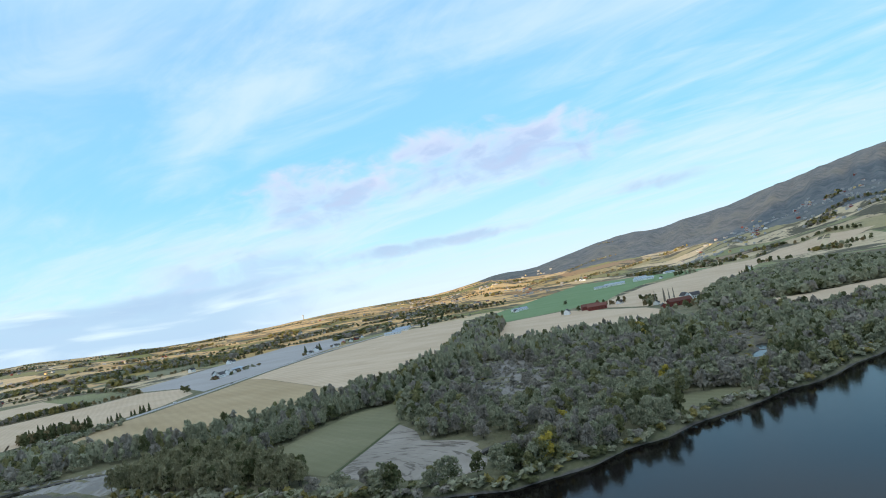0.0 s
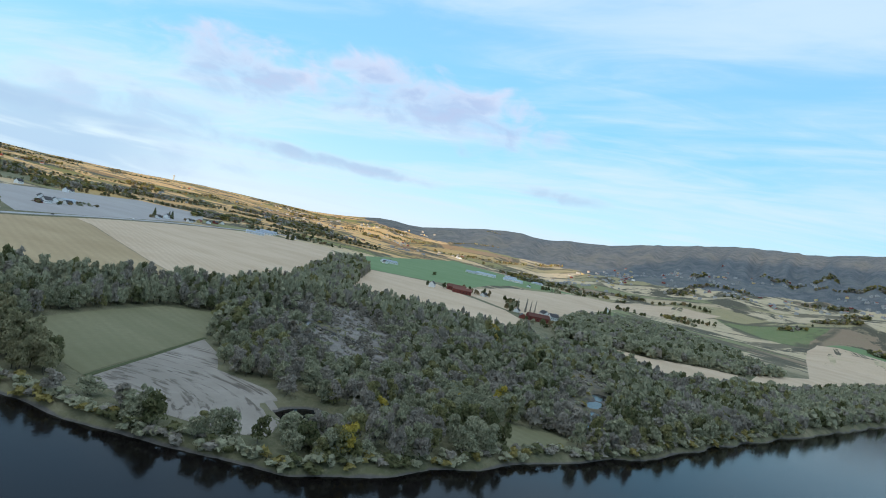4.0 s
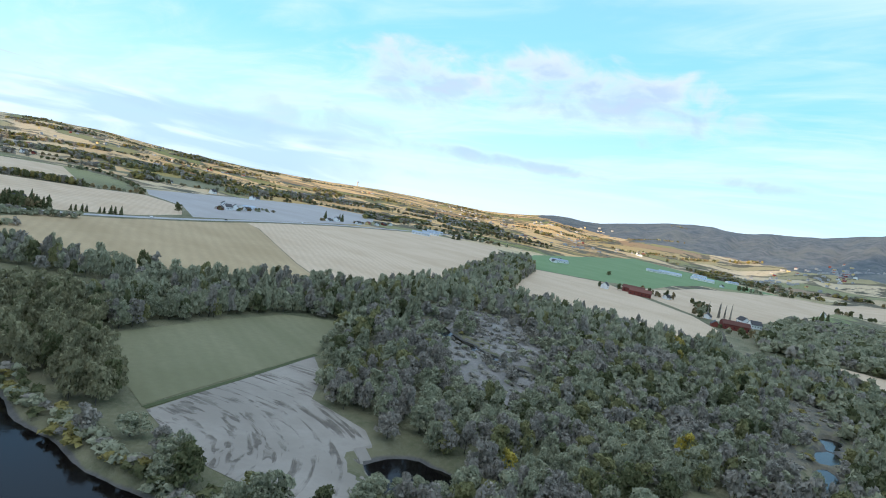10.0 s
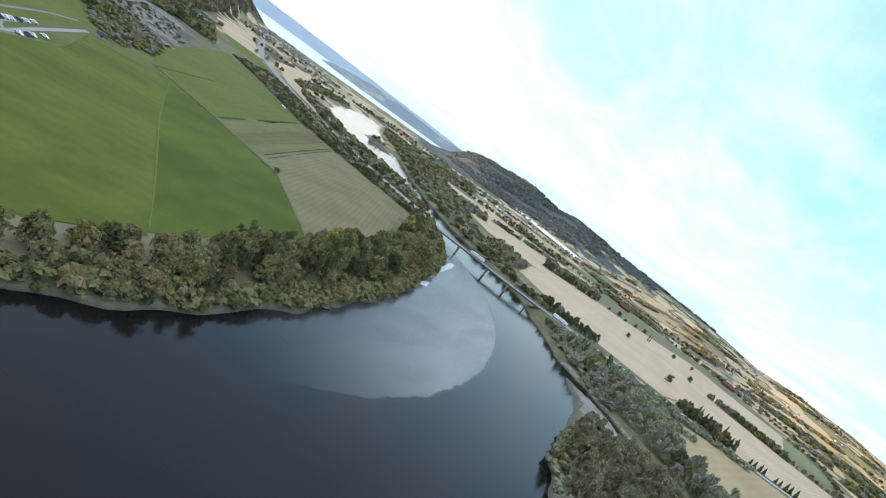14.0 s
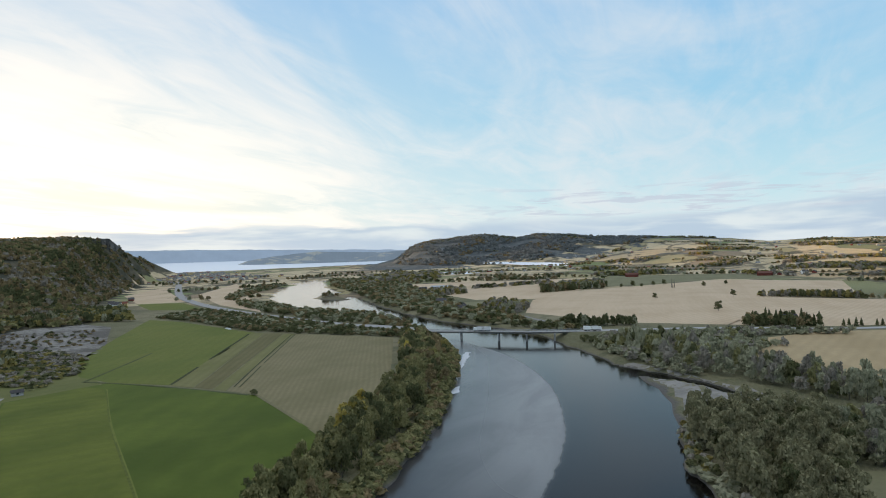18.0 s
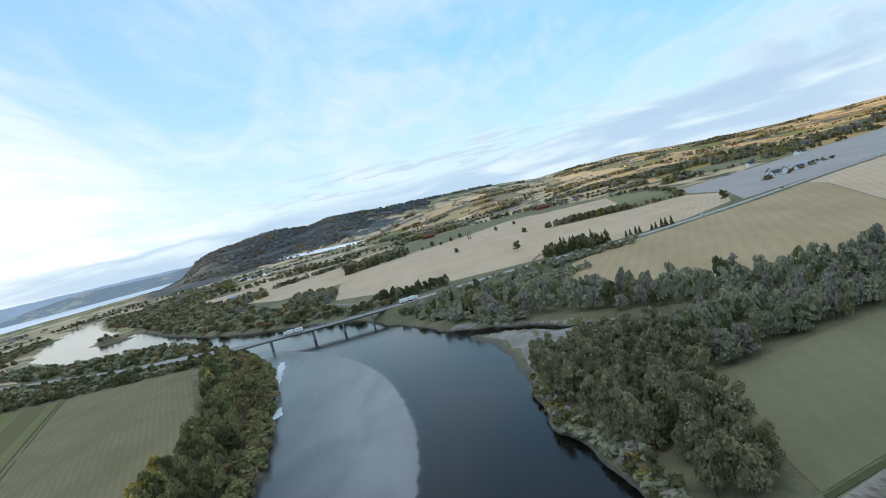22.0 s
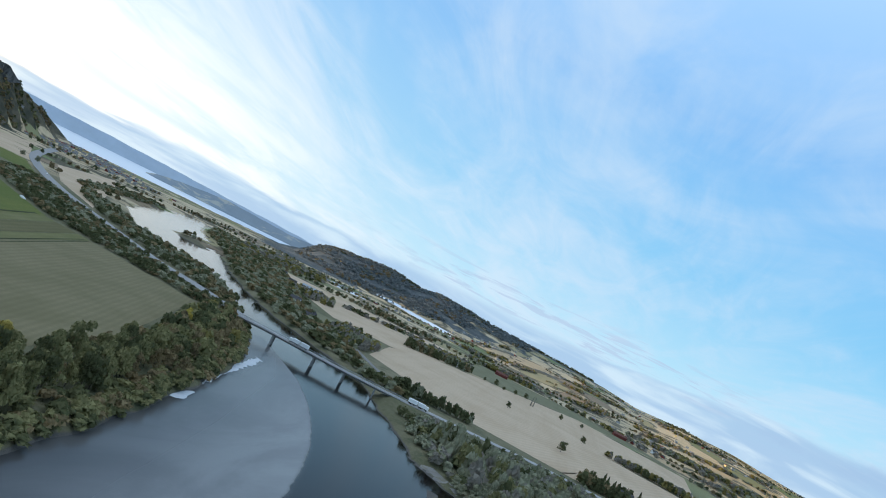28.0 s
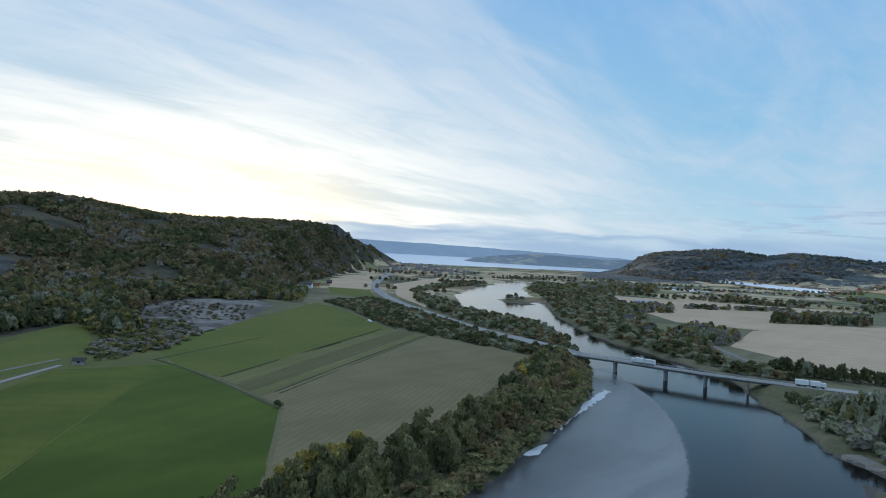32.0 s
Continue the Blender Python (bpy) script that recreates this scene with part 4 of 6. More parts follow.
ribbon("farm_track", ground_line([(-290, 112), (-303, 118), (-325, 146)]), 2.4, "gravel", "gravel farmyard strip", "track", 0.27, 0.5)


# ---- trees ----
rng = np.random.default_rng(7)


def crown_points(kind, count):
    """Places of leaf clumps in a crown one metre high and wide, and the way each one faces."""
    if kind == "fir":
        h = rng.random(count) ** 1.35
        a = rng.random(count) * 6.283
        r = (1 - h) ** 0.75 * 0.5 * (0.5 + 0.5 * rng.random(count)) * (0.82 + 0.18 * np.sin(h * 40))
        return np.stack([r * np.cos(a), r * np.sin(a), 0.04 + h * 0.96], -1), np.stack([np.cos(a), np.sin(a), 0.7 + 0 * a], -1)
    bush = kind == "bush"
    many = 6 if bush else 15
    low, high = (0.2, 0.75) if bush else (0.18, 0.84)
    lobes = []
    for k in range(many):
        t = (k + rng.random()) / many
        z = low + (high - low) * t
        a, r = rng.random() * 6.283, (0.34 - 0.20 * max(0.0, t - 0.35)) * rng.random() ** 0.5
        lobes.append((r * math.cos(a), r * math.sin(a), z, (0.25 if bush else 0.19) - 0.06 * t + 0.05 * rng.random()))
    lobes = np.array(lobes)
    out, face = [], []
    while len(out) < count:
        x, y, z, s = lobes[rng.integers(len(lobes))]
        v = rng.normal(size=3)
        v[2] = abs(v[2]) * 0.8 + v[2] * 0.2
        v /= np.linalg.norm(v)
        p = np.array([x, y, z]) + v * s * (0.72 + 0.5 * rng.random()) * np.array([1, 1, 0.85])
        inside = (np.linalg.norm((lobes[:, :3] - p) / np.array([1, 1, 0.85]), axis=1) < lobes[:, 3] * 0.62).any()
        if p[2] > 0.04 and not inside:
            out.append(p)
            face.append(v)
    return np.array(out), np.array(face)


def leaf_faces(points, face, size, single):
    """One leaf clump at each point, facing outwards unevenly: a bent diamond, or far off a single triangle."""
    n = len(points)
    f = face + rng.normal(size=(n, 3)) * (0.6 if n > 150 else 0.35)
    f /= np.linalg.norm(f, axis=1, keepdims=True)
    u = np.cross(f, rng.normal(size=(n, 3)))
    u /= np.linalg.norm(u, axis=1, keepdims=True)
    w = np.cross(f, u)
    s = size * (0.6 + 0.8 * rng.random((n, 1)))
    k = np.arange(n)[:, None]
    if single:
        s = s * 1.22
        co = np.stack([points + u * s, points - u * s * 0.6 + w * s, points - u * s * 0.6 - w * s], 1).reshape(-1, 3)
        return co, k * 3 + np.array([[0, 1, 2]])
    c = f * s * 0.3
    co = np.stack([points + u * s, points + w * s * 0.8 - c, points - u * s, points - w * s * 0.8 - c], 1).reshape(-1, 3)
    tri = np.concatenate([k * 4 + [0, 1, 2], k * 4 + [0, 2, 3]], 1).reshape(-1, 3)
    return co, tri


def crown_mesh(kind, count, size, single=False):
    return leaf_faces(*crown_points(kind, count), size, single)


def trunk_mesh(top, thick, limbs=3):
    """A tapered trunk with limbs, one metre high."""
    co, tri = [], []

    def limb(a, b, ra, rb, sides=5):
        a, b = np.array(a, float), np.array(b, float)
        d = (b - a) / np.linalg.norm(b - a)
        s = np.cross(d, (0.3, 0.9, 0.1))
        s /= np.linalg.norm(s)
        t = np.cross(d, s)
        k = len(co)
        for p, r in ((a, ra), (b, rb)):
            for q in range(sides):
                w = 6.283 * q / sides
                co.append(p + r * (s * math.cos(w) + t * math.sin(w)))
        for q in range(sides):
            e = (q + 1) % sides
            tri.extend(((k + q, k + e, k + sides + e), (k + q, k + sides + e, k + sides + q)))

    limb((0, 0, -0.05), (0.01, 0.01, top * 0.5), thick, thick * 0.75)
    limb((0.01, 0.01, top * 0.5), (0, 0.02, top), thick * 0.75, thick * 0.25)
    for k in range(limbs):
        a = 6.283 * k / max(limbs, 1) + 0.4
        limb((0, 0, top * (0.4 + 0.12 * k)), (0.26 * math.cos(a), 0.26 * math.sin(a), top * (0.72 + 0.1 * k)), thick * 0.5, thick * 0.12, 4)
    return np.array(co), np.array(tri)


VARIANTS = {
    "broad": [crown_mesh("broad", 820, 0.040, True) for _ in range(7)],
    "mid": [crown_mesh("broad", 290, 0.070, True) for _ in range(8)],
    "far": [crown_mesh("broad", 80, 0.135, True) for _ in range(8)],
    "bush": [crown_mesh("bush", 80, 0.125, True) for _ in range(5)],
    "fir": [crown_mesh("fir", 300, 0.085) for _ in range(3)],
    "tiny": [crown_mesh("broad", 34, 0.20, True) for _ in range(8)],
    "firtiny": [crown_mesh("fir", 30, 0.2, True) for _ in range(3)],
    "firfar": [crown_mesh("fir", 60, 0.15, True) for _ in range(3)],
}
TRUNK, TRUNK_FIR = trunk_mesh(0.72, 0.022), trunk_mesh(0.95, 0.018, 0)


def scatter(poly, spacing, jitter=0.8, keep=None, holes=()):
    """Places on a shaken grid within an outline, clear of water and holes."""
    px, py = [p[0] for p in poly], [p[1] for p in poly]
    xs, ys = np.meshgrid(np.arange(min(px), max(px), spacing), np.arange(min(py), max(py), spacing))
    x = xs.ravel() + (rng.random(xs.size) - 0.5) * spacing * 2 * jitter
    y = ys.ravel() + (rng.random(xs.size) - 0.5) * spacing * 2 * jitter
    ok = sdf(x, y, poly) < 0
    for h in holes:
        ok &= sdf(x, y, h) > 0
    x, y = x[ok], y[ok]
    z = lie(x, y)
    for line in (ROAD_WEST, ROAD_EAST):
        z = np.where(near_line(x, y, line)[0] < 8.5, -9, z)
    ok = z > -1.5
    if keep is not None:
        ok &= rng.random(len(x)) < keep
    return np.stack([x[ok], y[ok], z[ok]], -1)


def joined(name, spots, kinds, mats, tall, wide, label, trunks=True, patch=0.0):
    """Many trees as one stand. kinds: variant names to pick from; mats: leaf materials with shares."""
    cos, tris, slots, base = [], [], [], 0
    names = [m for m, _ in mats]
    share = np.array([s for _, s in mats], float)
    pick = rng.choice(len(mats), len(spots), p=share / share.sum())
    if patch:
        drift = wob(spots[:, 0], spots[:, 1], patch, 9.0) + 0.5 * wob(spots[:, 0], spots[:, 1], patch * 0.37, 3.0) + 0.55 * rng.normal(size=len(spots))
        rank = np.argsort(np.argsort(drift)) / len(spots)
        pick = np.searchsorted(np.cumsum(share / share.sum()), rank).clip(0, len(mats) - 1)
    for (x, y, z), m in zip(spots, pick):
        kind = kinds[rng.integers(len(kinds))]
        away = math.hypot(x - 40, y - 60)
        if kind in ("broad", "mid"):
            kind = "broad" if away < 180 else "mid" if away < 330 else "far"
        co, tri = VARIANTS[kind][rng.integers(len(VARIANTS[kind]))]
        h = tall * (0.68 + 0.6 * rng.random() ** 1.2)
        w = wide * (0.72 + 0.5 * rng.random())
        a = rng.random() * 6.283
        ca, sa = math.cos(a) * w, math.sin(a) * w
        sets = [(co, tri, int(m))]
        if trunks and away < 260:
            sets.append((*(TRUNK_FIR if kind.startswith("fir") else TRUNK), len(mats)))
        for c, f, s in sets:
            p = np.stack([c[:, 0] * ca - c[:, 1] * sa + x, c[:, 0] * sa + c[:, 1] * ca + y, c[:, 2] * h + z - 0.1], -1)
            cos.append(p)
            tris.append(f + base)
            slots.append(np.full(len(f), s, np.int32))
            base += len(c)
    me = mesh_from(name, np.concatenate(cos), np.concatenate(tris), None, False)
    for m in names + ["bark"]:
        me.materials.append(M[m])
    me.polygons.foreach_set("material_index", np.concatenate(slots))
    return tagged(new(name, me), label, "trees", kind="stuff")


MIXED = [("leaf", 0.66), ("leaf_dark", 0.09), ("leaf_bare", 0.17), ("leaf_olive", 0.08)]
CLEAR = [f[1] for f in FIELDS if f[0] in ("meadow", "ploughed") or "narrow" in f[2]]
BELT_NORTH = [(-45, 468), (0, 470), (40, 425), (66, 375), (150, 304), (293, 298), (409, 337), (560, 430), (728, 545), (880, 590), (740, 470), (600, 385), (440, 290), (478, 200), (480, 130), (560, 130),
              (500, 95), (386, 135), (301, 236), (134, 270), (84, 308), (52, 340), (22, 372), (-12, 420)]
BELT_SOUTH = [(14, 262), (16, 210), (26, 165), (40, 120), (56, 128), (60, 175), (64, 200), (118, 218), (174, 232), (206, 214), (245, 205), (296, 226), (134, 258), (90, 264), (50, 262)]
MAIN_WOOD = [(152, 160), (206, 212), (260, 215), (300, 232), (386, 130), (480, 95), (560, 40), (545, -55), (590, -95), (430, -128), (351, -96), (271, -68), (228, -54), (173, -24), (125, -5), (95, 8), (68, 24),
             (50, 60), (42, 84), (33, 118), (42, 116), (54, 84), (66, 46), (80, 38), (98, 47), (112, 62), (120, 82), (118, 110), (136, 130)]
WEST_BANK = [(-224, 478), (-149, 299), (-127, 186), (-114, 90), (-111, 36), (-130, -40), (-112, -40), (-90, 30), (-86, 96), (-91, 174), (-101, 230), (-116, 290), (-150, 403), (-190, 478)]
EAST_WOOD = [(600, 52), (580, 100), (700, 135), (943, 182), (1250, 80), (860, -130), (730, -80), (665, -75)]
RIVER_EAST = [(560, -20), (600, -84), (724, -152), (1292, -325), (1143, -352), (708, -230), (554, -175), (448, -132), (420, -110)]
ROAD_HEDGE = [(-630, 590), (-560, 570), (-394, 490), (-236, 482), (-205, 470), (-215, 500), (-300, 545), (-420, 590), (-560, 655), (-640, 690)]
SOUTH_SHORE = [(-215, 520), (-300, 560), (-420, 612), (-540, 690), (-640, 770), (-740, 900), (-820, 1080), (-920, 1330), (-960, 1320), (-860, 1050), (-760, 880), (-600, 800), (-500, 720), (-420, 695), (-350, 668), (-270, 590)]
NORTH_SHORE = [(-110, 545), (-171, 588), (-241, 633), (-312, 698), (-405, 805), (-539, 995), (-788, 1305), (-970, 1600), (-700, 1480), (-520, 1200), (-380, 960), (-300, 850), (-250, 740), (-180, 690), (-120, 610), (-60, 545)]
joined("woodland", scatter(BELT_NORTH, 7.0, holes=[STREAM, MARSH]), ["mid", "mid", "broad"], MIXED, 13.5, 8.0, "dense belt of tall grey-green riverside trees")
belt = scatter(BELT_SOUTH, 5.6, holes=[STREAM])
SPIT = belt[belt[:, 0] < 72]
belt = belt[belt[:, 0] >= 72]
joined("woodland", belt, ["broad", "mid"], MIXED, 12.5, 8.0, "thick grey-green willows between the meadow and the river")
joined("woodland", scatter(MAIN_WOOD, 6.9, holes=CLEAR + [MARSH] + PONDS + REEDS), ["mid", "mid", "broad"], [("leaf_dark", 0.10), ("leaf", 0.50), ("leaf_olive", 0.12), ("leaf_bare", 0.28)], 10.5, 8.8, "mixed wood of grey-green willows and bare alders on the flats", patch=34.0)
joined("thicket", scatter(MARSH, 4.6, holes=PONDS, keep=0.5), ["bush"], [("leaf_bare", 0.86), ("leaf", 0.14)], 2.2, 4.4, "bare purple-grey scrub in a boggy hollow", trunks=False)
rim = scatter(MARSH, 6.4, holes=PONDS)
depth = -sdf(rim[:, 0], rim[:, 1], MARSH)
rim = rim[(depth < 5 + 9 * wob(rim[:, 0], rim[:, 1], 19.0, 2.0)) | (rng.random(len(rim)) < 0.06)]
joined("woodland", rim, ["mid"], [("leaf_bare", 0.72), ("leaf", 0.28)], 7.0, 7.0, "bare grey alders round a boggy hollow")
joined("woodland", scatter(EAST_WOOD, 10.0, holes=CLEAR), ["mid", "far"], [("leaf", 0.75), ("leaf_dark", 0.15), ("leaf_bare", 0.1)], 12.0, 13.0, "broad stand of grey-green trees beyond the fields")
joined("woodland", scatter(RIVER_EAST, 8.0, holes=CLEAR), ["mid"], MIXED, 11.0, 10.5, "strip of grey-green trees along the river")
belt = scatter(WEST_BANK, 5.6, keep=0.92)
slope = sdf(belt[:, 0], belt[:, 1], RIVER) < 13 + 5 * wob(belt[:, 0], belt[:, 1], 16.0, 7.0)
joined("thicket", belt[slope], ["bush"], [("leaf_olive", 0.6), ("leaf_dark", 0.2), ("leaf_brown", 0.2)], 4.6, 6.6, "smooth olive scrub on the river slope", trunks=False)
belt = belt[~slope | (rng.random(len(belt)) < 0.12)]
BANK = belt[(belt[:, 1] > 95) & (belt[:, 1] < 300)]
belt = belt[(belt[:, 1] <= 95) | (belt[:, 1] >= 300)]
joined("woodland", belt, ["broad", "mid"], [("leaf_olive", 0.42), ("leaf_dark", 0.36), ("leaf_brown", 0.17), ("leaf_autumn", 0.05)], 9.0, 8.6, "bank of green and yellowing trees between field and river")
joined("thicket", scatter(ROAD_HEDGE, 6.0), ["bush", "mid"], [("leaf", 0.22), ("leaf_dark", 0.58), ("leaf_brown", 0.20)], 4.8, 7.5, "dark scrub between the field and the road")
joined("woodland", scatter(SOUTH_SHORE, 8.5, holes=[ISLAND]), ["mid", "bush"], [("leaf", 0.30), ("leaf_dark", 0.45), ("leaf_brown", 0.25)], 6.0, 9.0, "dark scrub and trees on the river shore")
joined("woodland", scatter(NORTH_SHORE, 10.0, holes=[ISLAND, [(-86, 584), (-120, 632), (-156, 686), (-190, 742), (-214, 732), (-184, 680), (-146, 622), (-108, 574)]]), ["far", "tiny"], [("leaf", 0.30), ("leaf_dark", 0.42), ("leaf_brown", 0.28)], 6.5, 11.5, "dark river woods beyond the bridge")
spots = scatter([(-420, -400), (-420, 400), (-1000, 1050), (-1300, 1400), (-2200, 2250), (-2400, 2000), (-1900, 700), (-1700, -100), (-900, -450)], 9.4, keep=0.92, holes=[f[1] for f in FIELDS if f[0] in ("rock", "pit") or "under the wooded" in f[2] or "beside the main" in f[2]])
saz = np.degrees(np.arctan2(-(spots[:, 0] - CX), spots[:, 1] - CY))
sr = np.hypot(spots[:, 0] - CX, spots[:, 1] - CY)
spots = spots[(saz > 44.9) & (saz < 90) & ((wob(spots[:, 0], spots[:, 1], 70.0, 8.0) < 0.45) | (saz < 55)) & (sr > np.interp(saz, H_AZ, H_R0) - np.interp(saz, [44, 47, 52, 56], [260, 400, 230, 20])) & (sr < np.interp(saz, H_AZ, H_R1) + 60)]
joined("hill_forest", spots, ["tiny", "tiny", "tiny", "firtiny"], [("leaf_dark", 0.34), ("leaf_olive", 0.10), ("leaf_brown", 0.44), ("leaf_bare", 0.12)], 9.5, 11.5, "dark mixed forest covering the steep hill", trunks=False, patch=85.0)
FOOT_WOOD = [(-420, 138), (-457, 173), (-508, 215), (-538, 267), (-450, 256), (-470, 292), (-580, 320), (-650, 375), (-690, 440), (-700, 530), (-640, 560), (-760, 660), (-790, 640), (-730, 470), (-696, 323), (-631, 234), (-560, 130)]
joined("woodland", scatter(FOOT_WOOD, 8.0, holes=[FIELDS[5][1], [(-400, 230), (-440, 275), (-480, 300), (-500, 385), (-560, 450), (-620, 500), (-500, 420), (-400, 300)]]), ["mid", "far"], [("leaf_dark", 0.55), ("leaf", 0.15), ("leaf_autumn", 0.3)], 11.0, 10.5, "dark trees at the foot of the hill")


# scrub leaning over the water's edge
bank = []
for (x0, y0), (x1, y1) in zip(RIVER, RIVER[1:] + RIVER[:1]):
    long = math.hypot(x1 - x0, y1 - y0)
    if max(abs(x0), abs(x1)) < 460 and max(y0, y1) < 520 and not (-60 < x0 < 15 and 240 < y0 < 440):
        for t in np.arange(0, 1, 1.9 / long):
            q = rng.uniform(1.0, 7.0)
            bank.append((x0 + (x1 - x0) * t + (y1 - y0) / long * q, y0 + (y1 - y0) * t - (x1 - x0) / long * q))
        if max(x0, x1) < -60:
            for t in np.arange(0, 1, 1.5 / long):
                q = rng.uniform(0.0, 9.0)
                bank.append((x0 + (x1 - x0) * t + (y1 - y0) / long * q, y0 + (y1 - y0) * t - (x1 - x0) / long * q))
bank = np.array(bank)
bz = lie(bank[:, 0], bank[:, 1])
bank = np.c_[bank, bz][(bz > -2.7) & (bz < 1.5)]
if len(bank):
    side = bank[:, 0] < -60
    joined("bank_scrub", bank[side], ["bush"], [("leaf_olive", 0.5), ("leaf_dark", 0.35), ("leaf_brown", 0.15)], 3.6, 5.0, "dark olive scrub hanging over the water's edge", trunks=False)
    bank = bank[~side]
    joined("bank_scrub", bank, ["bush"], [("leaf", 0.45), ("leaf_dark", 0.2), ("leaf_autumn", 0.2), ("leaf_bare", 0.15)], 3.6, 5.5, "low scrub and reeds along the water's edge", trunks=False)


# ---- the bridge ----
DECK = [(-206, 485, 5.5), (-172, 490, 5.6), (-137, 492, 5.6), (-112, 494, 5.6), (-88, 499, 5.6), (-64, 506, 5.5)]


def strip_mesh(line, offs):
    """Sweep a closed outline of (side, height) pairs along a line of x, y, z."""
    bm = bmesh.new()
    rows = []
    for k, p in enumerate(line):
        a, b = Vector(line[max(k - 1, 0)]), Vector(line[min(k + 1, len(line) - 1)])
        s = Vector((-(b - a).y, (b - a).x, 0)).normalized()
        rows.append([bm.verts.new(Vector(p) + s * u + Vector((0, 0, v))) for u, v in offs])
    m = len(offs)
    for a, b in zip(rows, rows[1:]):
        for k in range(m):
            bm.faces.new((a[k], b[k], b[(k + 1) % m], a[(k + 1) % m]))
    bm.faces.new(rows[0])
    bm.faces.new(rows[-1][::-1])
    bmesh.ops.recalc_face_normals(bm, faces=bm.faces[:])
    return bm


def column(bm, x, y, z0, z1, r, sides=10):
    ring = []
    for z in (z0, z1):
        ring.append([bm.verts.new((x + r * math.cos(6.2832 * k / sides), y + r * math.sin(6.2832 * k / sides), z)) for k in range(sides)])
    for k in range(sides):
        bm.faces.new((ring[0][k], ring[0][(k + 1) % sides], ring[1][(k + 1) % sides], ring[1][k]))
    bm.faces.new(ring[1])


bridge = tagged(new("road_bridge"), "long flat concrete road bridge on slender columns", "bridge")
part("deck", strip_mesh(DECK, [(-5.0, -0.35), (-5.0, 0.0), (5.0, 0.0), (5.0, -0.35), (3.2, -0.5), (2.9, -1.7), (-2.9, -1.7), (-3.2, -0.5)]), "concrete", bridge)
part("roadway", strip_mesh([(x, y, z + 0.06) for x, y, z in DECK], [(-4.2, -0.02), (-4.2, 0.02), (4.2, 0.02), (4.2, -0.02)]), "asphalt", bridge, "grey asphalt roadway")
for side in (-4.8, 4.8):
    rail = part("guard_rail", strip_mesh([(x, y, z) for x, y, z in DECK], [(side - 0.12, 0.62), (side - 0.12, 0.85), (side + 0.12, 0.85), (side + 0.12, 0.62)]), "steel", bridge, "galvanised guard rail")
    part("top_rail", strip_mesh(DECK, [(side - 0.06, 1.15), (side - 0.06, 1.25), (side + 0.06, 1.25), (side + 0.06, 1.15)]), "steel", rail)
    for (x0, y0, z0), (x1, y1, z1) in zip(DECK, DECK[1:]):
        d = Vector((x1 - x0, y1 - y0, 0))
        s = Vector((-d.y, d.x, 0)).normalized() * side
        for k in range(4):
            bm = bmesh.new()
            q = Vector((x0, y0, z0)) + d * (k / 4) + s
            box(bm, q.x - 0.07, q.y - 0.07, q.z, q.x + 0.07, q.y + 0.07, q.z + 1.16)
            part("post", bm, "steel", rail)
for x, y, tilt in ((-172, 490, 7), (-137, 492, 4), (-112, 494, 6), (-88, 499, 12)):
    pier = part("pier", strip_mesh([(x + 4.0 * math.sin(radians(tilt)), y - 4.0 * math.cos(radians(tilt)), 3.9), (x - 4.0 * math.sin(radians(tilt)), y + 4.0 * math.cos(radians(tilt)), 3.9)], [(-0.7, -0.9), (-0.7, 0.05), (0.7, 0.05), (0.7, -0.9)]), "concrete", bridge)
    for k in (-2.9, 0.0, 2.9):
        bm = bmesh.new()
        column(bm, x - k * math.sin(radians(tilt)), y + k * math.cos(radians(tilt)), -7.0, 3.1, 0.6)
        part("column", bm, "concrete", pier)
for x, y, tilt in ((-207, 485, 8), (-62, 506.5, 14)):
    bm = bmesh.new()
    box(bm, -1.2, -5.2, -6.5, 1.2, 5.2, 5.1)
    bmesh.ops.rotate(bm, verts=bm.verts[:], cent=(0, 0, 0), matrix=Matrix.Rotation(radians(tilt), 3, "Z"))
    bmesh.ops.translate(bm, verts=bm.verts[:], vec=(x, y, 0))
    part("abutment", bm, "concrete", bridge)


# ---- vehicles ----
def wheel(parent, x, y, r=0.5, w=0.3):
    bm = bmesh.new()
    ring = [[bm.verts.new((x + r * math.cos(k * 0.628), y + s, r + r * math.sin(k * 0.628))) for k in range(10)] for s in (-w / 2, w / 2)]
    for k in range(10):
        bm.faces.new((ring[0][k], ring[0][(k + 1) % 10], ring[1][(k + 1) % 10], ring[1][k]))
    bm.faces.new(ring[0][::-1])
    bm.faces.new(ring[1])
    return part("wheel", bm, "tyre", parent)


def block(x0, y0, z0, x1, y1, z1, bevel=0.12):
    bm = bmesh.new()
    box(bm, x0, y0, z0, x1, y1, z1)
    bmesh.ops.bevel(bm, geom=bm.edges[:], offset=bevel, segments=1, affect="EDGES")
    return bm


def truck(label, mat, trailer_mat):
    t = tagged(new("truck"), label, "truck")
    part("chassis", block(-8.0, -1.1, 0.7, 7.6, 1.1, 1.05, 0.05), "tyre", t)
    cab = part("cab", block(5.4, -1.25, 0.75, 7.9, 1.25, 3.3, 0.25), mat, t)
    part("windscreen", block(7.75, -1.05, 2.0, 7.94, 1.05, 2.95, 0.03), "glass", cab)
    part("cargo_box", block(-0.4, -1.28, 1.05, 5.0, 1.28, 3.9), trailer_mat, t)
    part("trailer_box", block(-8.2, -1.28, 1.05, -1.3, 1.28, 3.9), trailer_mat, t)
    for x in (6.4, 2.2, 1.0, -3.4, -6.0, -7.0):
        for y in (-1.05, 1.05):
            wheel(t, x, y)
    return t


